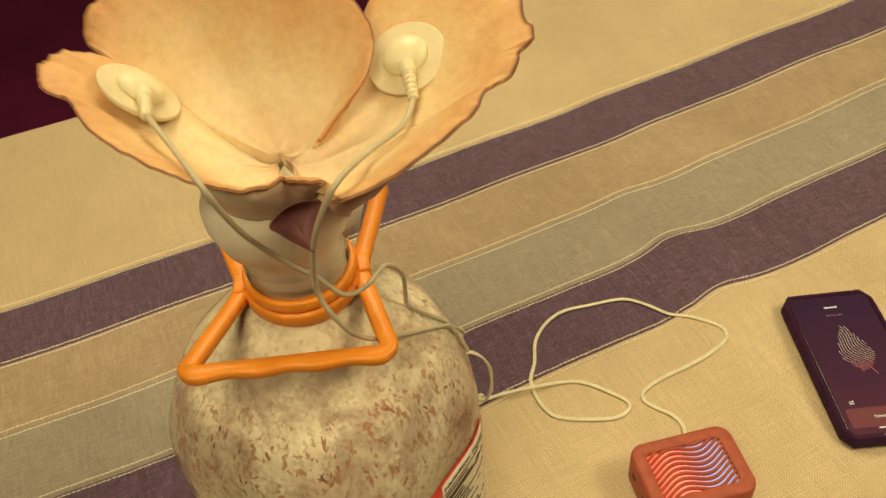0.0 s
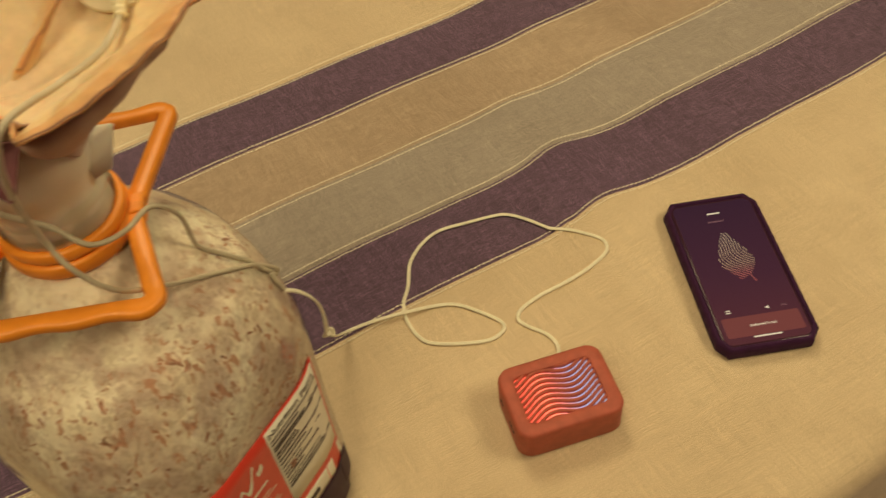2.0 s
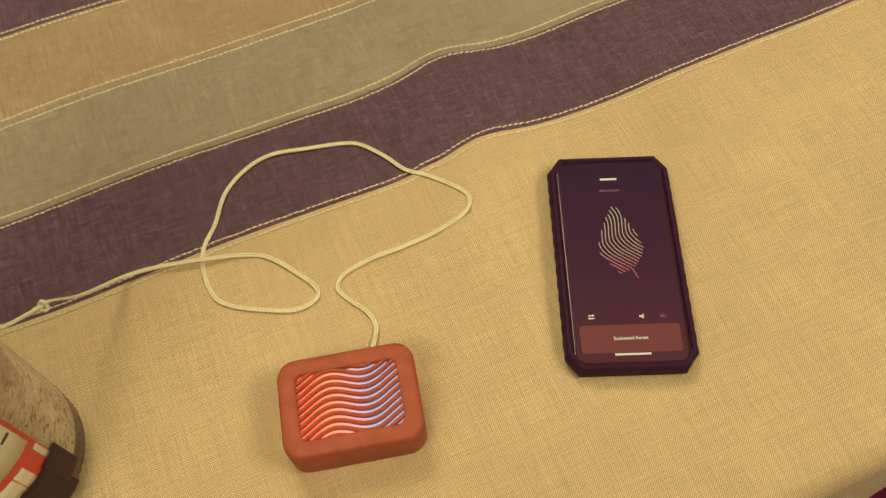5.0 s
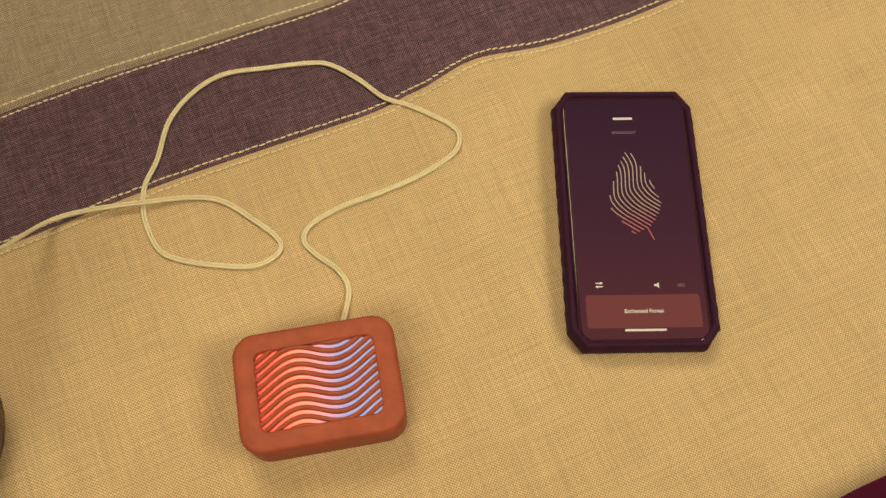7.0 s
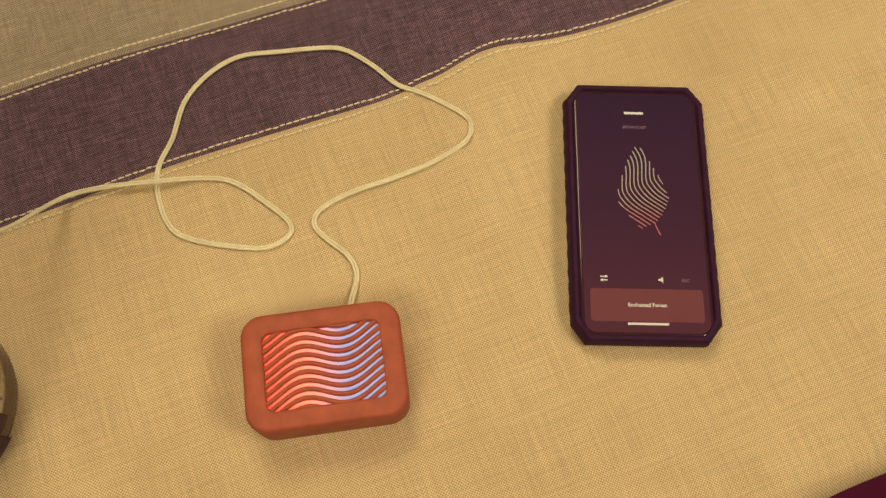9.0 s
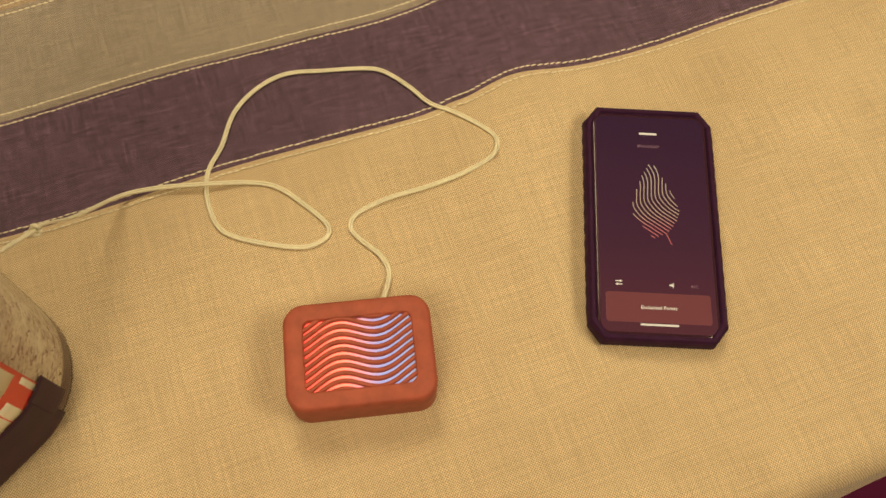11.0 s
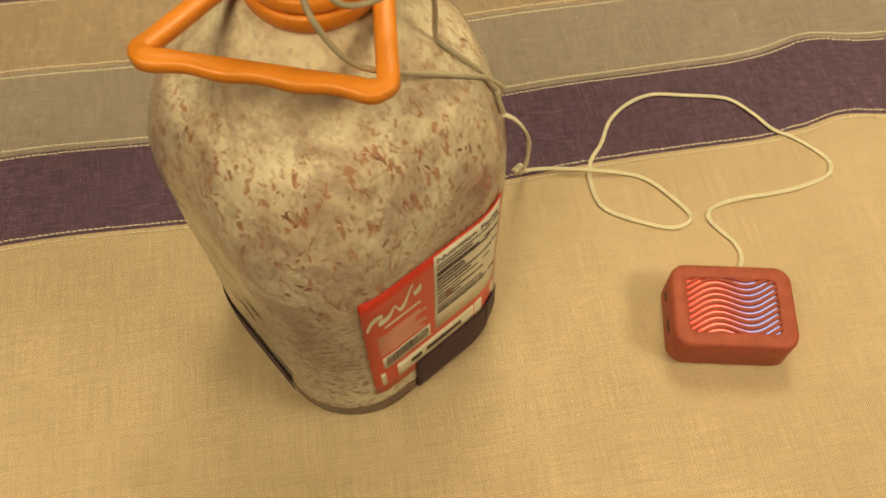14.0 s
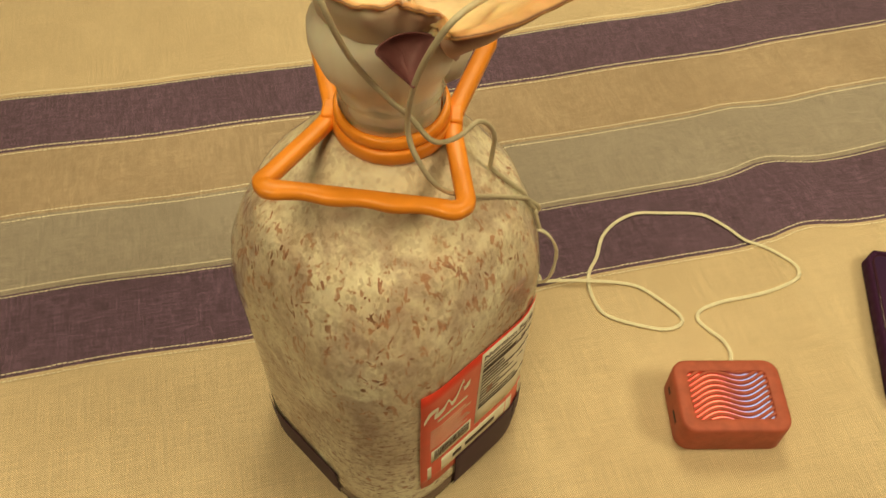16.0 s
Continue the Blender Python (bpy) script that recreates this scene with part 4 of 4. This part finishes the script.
def on_display(name, hx, hy, r, x, y, mat, lbl="", z=TOP):
    vv, ff = loft([[(x + a, y + b, z + h) for a, b in rounded_rect(hx, hy, r, 4)] for h in (-0.0001, 0.0001)])
    return mesh_ob(name, vv, ff, mat, display, lbl, smooth=False)


on_display("panel", 0.0310, 0.0092, 0.0016, 0.0, -0.0575, UI_PANEL, "red-brown title panel")
on_display("home_bar", 0.0112, 0.0006, 0.0005, 0.0, -0.0680, UI_WHITE, "pale home bar", TOP + 0.0003)
on_display("title_bar", 0.0056, 0.0007, 0.0003, -0.001, 0.0590, UI_WHITE, "short white title bar")
words("lettering", "BROADCAST", 0.0024, UI_DIM, display, pose(-0.001, 0.0498, TOP + 0.0001))
words("lettering", "Enchanted Forest", 0.0030, UI_WHITE, display, pose(0.0, -0.0575, TOP + 0.0003))
words("lettering", "REC", 0.0024, UI_DIM, display, pose(0.0220, -0.0432, TOP + 0.0001))
for dy in (0.0010, -0.0010):
    on_display("slider_icon", 0.0020, 0.0003, 0.0002, -0.0230, -0.0425 + dy, UI_WHITE)
    on_display("slider_icon", 0.0006, 0.0006, 0.0004, -0.0230 + dy, -0.0425 + dy, UI_WHITE, z=TOP + 0.0001)
vv, ff = loft([[(0.0070, -0.0434, TOP + h), (0.0082, -0.0434, TOP + h), (0.0096, -0.0446, TOP + h), (0.0096, -0.0412, TOP + h), (0.0082, -0.0424, TOP + h), (0.0070, -0.0424, TOP + h)] for h in (-0.0001, 0.0001)])
mesh_ob("speaker_icon", vv, ff, UI_WHITE, display, smooth=False)


# one S-shaped stroke, repeated across the leaf and cut off by the leaf's outline
STROKE = spline([(-0.0052, 0.0235, 0), (-0.0014, 0.0170, 0), (0.0, 0.0110, 0), (-0.0004, 0.0, 0), (0.0014, -0.0050, 0), (0.0056, -0.0098, 0), (0.0128, -0.0148, 0), (0.0190, -0.0190, 0)], 9)
LEAF_X, LEAF_TOP, LEAF_LOW = -0.0004, 0.0385, -0.0162


def leaf_half(y):
    """Left and right half widths of the leaf at a height."""
    u = (LEAF_TOP - y) / (LEAF_TOP - LEAF_LOW)
    if not 0.0 < u < 1.0:
        return 0.0
    return 0.0152 * (u / 0.58) ** 0.72 if u < 0.58 else 0.0152 * max(0.0, 1 - ((u - 0.58) / 0.42) ** 1.5)


def leaf_line(k):
    run = []
    for p in STROKE:
        x, y = p.x + 0.00232 * k + LEAF_X, p.y - 0.00110 * -k + 0.0160 - 0.0010
        centre = LEAF_X + 0.0030 * (LEAF_TOP - y) / (LEAF_TOP - LEAF_LOW)
        if abs(x - centre) <= leaf_half(y):
            run.append((x, y))
    if len(run) < 4:
        return
    if k == -5:
        run += [(run[-1][0] + 0.0010 * i, run[-1][1] - 0.0024 * i) for i in range(1, 4)]
    vs = []
    for i, (x, y) in enumerate(run):
        a, b = run[max(0, i - 1)], run[min(len(run) - 1, i + 1)]
        d = Vector((b[0] - a[0], b[1] - a[1])).normalized()
        w = 0.00030
        vs += [(x - d.y * w, y + d.x * w, TOP), (x + d.y * w, y - d.x * w, TOP)]
    fs = [(2 * i, 2 * i + 2, 2 * i + 3, 2 * i + 1) for i in range(len(run) - 1)]
    mesh_ob("leaf_line", vs, fs, LEAF, display, smooth=False)


for k in range(-9, 10):
    leaf_line(k)


# ---- electrodes on the caps ----
def electrode(m, twist):
    """Round foam pad, domed snap, and a ribbed strain relief that leads to the wire."""
    e = thing("electrode", "round cream foam electrode pad stuck on the mushroom cap", "electrode", "electrodes on the mushroom", at=m)
    n = 40
    prof = ((0.0, -0.0010), (0.0174, -0.0010), (0.0177, -0.0009), (0.0178, 0.0006), (0.0175, 0.0009), (0.0171, 0.0010), (0.0168, 0.00102), (0.0105, 0.0012), (0.0, 0.0012))
    rings = [[(max(r, 0.0002) * math.cos(2 * math.pi * k / n), max(r, 0.0002) * 0.94 * math.sin(2 * math.pi * k / n), z) for k in range(n)] for r, z in prof]
    v, f = loft(rings)
    mesh_ob("pad", v, f, FOAM, e, "dimpled cream foam pad")
    prof = ((0.0098, 0.0010), (0.0102, 0.0024), (0.0095, 0.0042), (0.0070, 0.0058), (0.0036, 0.0067), (0.0003, 0.0069))
    rings = [[(r * math.cos(2 * math.pi * k / n), r * 0.88 * math.sin(2 * math.pi * k / n), z) for k in range(n)] for r, z in prof]
    v, f = loft(rings)
    snap = mesh_ob("snap", v, f, SNAP, e, "domed cream snap connector")
    a = radians(twist)
    d = Vector((math.cos(a), math.sin(a), 0))
    path = [d * (0.005 + 0.0170 * k / 40) + Vector((0, 0, 0.0040)) for k in range(41)]
    tube("strain_relief", path, lambda u: (0.0036 if u < 0.3 else 0.0030 - 0.0008 * u) + (0.00040 * math.sin(u * 46) if u > 0.3 else 0), SNAP, snap, "ribbed strain relief", 14)
    return m @ (d * 0.0215 + Vector((0, 0, 0.0040)))


def facing(x, y, z, normal, spin):
    """A pose at a place with its z axis along the normal."""
    q = Vector((0, 0, 1)).rotation_difference(Vector(normal).normalized()).to_matrix().to_4x4()
    return Matrix.Translation((x, y, z)) @ q @ pose(0, 0, 0, 0, 0, spin)


LEFT_PAD = facing(-0.2205, -0.0720, 0.4350, (0.64, -0.13, 0.75), 0)
RIGHT_PAD = facing(-0.1141, -0.1012, 0.4302, (-0.34, -0.33, 0.88), 0)
END_A = electrode(LEFT_PAD, -98)
END_B = electrode(RIGHT_PAD, -108)

# ---- leads and cord ----
wires = thing("sensor_cable", "thin cream twin cable looped on the tablecloth", "cable")
TABLE_RUN = [(0.0840, -0.1077), (0.0906, -0.0945), (0.0893, -0.0814), (0.0814, -0.0683), (0.0775, -0.0578), (0.0840, -0.0499), (0.1050, -0.0460), (0.1287, -0.0460), (0.1536, -0.0446), (0.1746, -0.0407), (0.1838, -0.0315),
             (0.1825, -0.0210), (0.1654, -0.0026), (0.1523, 0.0105), (0.1431, 0.0276), (0.1313, 0.0433), (0.1195, 0.0499), (0.0932, 0.0565), (0.0683, 0.0617), (0.0473, 0.0565), (0.0289, 0.0433), (0.0158, 0.0223),
             (0.0039, 0.0079), (-0.0013, -0.0092), (0.0, -0.0302), (0.0092, -0.0420), (0.0315, -0.0551), (0.0486, -0.0617), (0.0617, -0.0591), (0.0643, -0.0512), (0.0565, -0.0368), (0.0420, -0.0171), (0.0249, -0.0079)]


def ground_z(x, y):
    return swell(x, y) + 0.0016


run = [Vector((x, y, ground_z(x, y))) for x, y in TABLE_RUN]
run[0] = Vector((0.0786, -0.1160, 0.0095))
run.insert(1, Vector((0.0815, -0.1105, 0.0050)))
tail = [(-0.0026, -0.0020, 0.0050), (-0.0290, 0.0043, 0.0045), (-0.0508, 0.0037, 0.0085), (-0.0660, -0.0280, 0.0560), (-0.0720, -0.0500, 0.0960), (-0.0747, -0.0581, 0.1062)]
climb = [(-0.0830, -0.0860, 0.1450), (-0.0815, -0.0930, 0.1640), (-0.0820, -0.0940, 0.1900), (-0.0930, -0.0960, 0.2130), (-0.1110, -0.0975, 0.2250)]
whole = spline(run + [Vector(p) for p in tail + climb], 6)


def twin(path, gap, r, mat, parent, name):
    for s in (-1, 1):
        side = []
        for i, p in enumerate(path):
            d = path[min(i + 1, len(path) - 1)] - path[max(i - 1, 0)]
            q = Vector((-d.y, d.x, 0))
            q = q.normalized() if q.length > 1e-6 else Vector((1, 0, 0))
            side.append(p + q * (gap * s))
        tube(name, side, r, mat, parent, sides=7)


twin(whole, 0.00078, 0.00080, CORD, wires, "cord_strand")
# a small knot where the two leads join
knot = [Vector((-0.0745 + 0.0030 * math.cos(a), -0.0567 + 0.0022 * math.sin(a), 0.1043 + 0.0022 * math.sin(2 * a))) for a in [2 * math.pi * k / 20 for k in range(21)]]
tube("knot", knot, 0.0011, CORD, wires, sides=7)
LEAD_A = [(-0.2167, -0.1111, 0.4310), (-0.2132, -0.1444, 0.4370), (-0.2080, -0.1451, 0.4180), (-0.2000, -0.1323, 0.3900), (-0.1868, -0.1275, 0.3650), (-0.1781, -0.1253, 0.3520), (-0.1682, -0.1288, 0.3380), (-0.1546, -0.1191, 0.3280), (-0.1413, -0.1093, 0.3260), (-0.1318, -0.1038, 0.3100), (-0.1306, -0.0988, 0.2850), (-0.1295, -0.0936, 0.2580), (-0.1235, -0.0931, 0.2430), (-0.1150, -0.0928, 0.2360)]
LEAD_B = [(-0.1309, -0.1334, 0.4225), (-0.1484, -0.1378, 0.4190), (-0.1658, -0.1561, 0.4260), (-0.1740, -0.1558, 0.4150), (-0.1797, -0.1454, 0.3880), (-0.1808, -0.1348, 0.3550), (-0.1773, -0.1385, 0.3380), (-0.1667, -0.1376, 0.3160), (-0.1466, -0.1236, 0.2900), (-0.1133, -0.1002, 0.2540), (-0.0977, -0.0932, 0.2340), (-0.1018, -0.0935, 0.2300), (-0.1163, -0.0940, 0.2360), (-0.1185, -0.0948, 0.2320), (-0.1110, -0.0975, 0.2240)]
def outside_jug(path, gap=0.0018):
    """Push a wire out to where it rests on the jug's wall."""
    turn = pose(JX, JY, 0.0012, 0, 0, JTURN)
    back = turn.inverted()
    out = []
    for p in path:
        q = back @ p
        if 0.02 < q.z < 0.300:
            half, share = profile(q.z)
            lx, ly = lean(q.z)
            d = Vector((q.x - lx, q.y - ly))
            ring = section(half, share)
            k = round((math.atan2(d.y, d.x) % (2 * math.pi)) / (2 * math.pi) * len(ring)) % len(ring)
            reach = math.hypot(*ring[k]) + gap
            if d.length < reach:
                d = d.normalized() * reach
                p = turn @ Vector((d.x + lx, d.y + ly, q.z))
        out.append(p)
    return out


tube("lead", outside_jug(spline([END_A] + LEAD_A, 7)), 0.00125, LEAD, wires, "thin grey lead", sides=8)
tube("lead", outside_jug(spline([END_B] + LEAD_B, 7)), 0.00125, LEAD, wires, "thin grey lead", sides=8)


# ---- bodies for the added overhead lamps, each a shallow glowing dish under a rim ----
for lx, ly, lz, watts, radius in LAMPS:
    lamp = thing("added_lamp", "unseen round warm lamp, added overhead to light the table", "ceiling lamp", "ceiling lamps", at=pose(lx, ly, CEIL_Z))
    n = 40
    rings = [[(r * math.cos(2 * math.pi * k / n), r * math.sin(2 * math.pi * k / n), z) for k in range(n)] for r, z in ((radius + 0.035, 0.0), (radius + 0.035, -0.03), (radius + 0.028, -0.036), (radius + 0.022, -0.03), (radius + 0.022, 0.0))]
    v, f = loft(rings, False, False)
    mesh_ob("rim", v, f, CEIL, lamp, "white rim of an added lamp")
    rings = [[(r * math.cos(2 * math.pi * k / n), r * math.sin(2 * math.pi * k / n), z) for k in range(n)] for r, z in ((radius + 0.021, -0.02), (radius + 0.01, -0.045), (radius * 0.75, -0.065), (radius * 0.4, -0.076), (0.01, -0.078))]
    v, f = loft(rings, False, True)
    mesh_ob("glass_dish", v, f, LAMP_GLOW, lamp, "glowing warm dish of an added lamp")
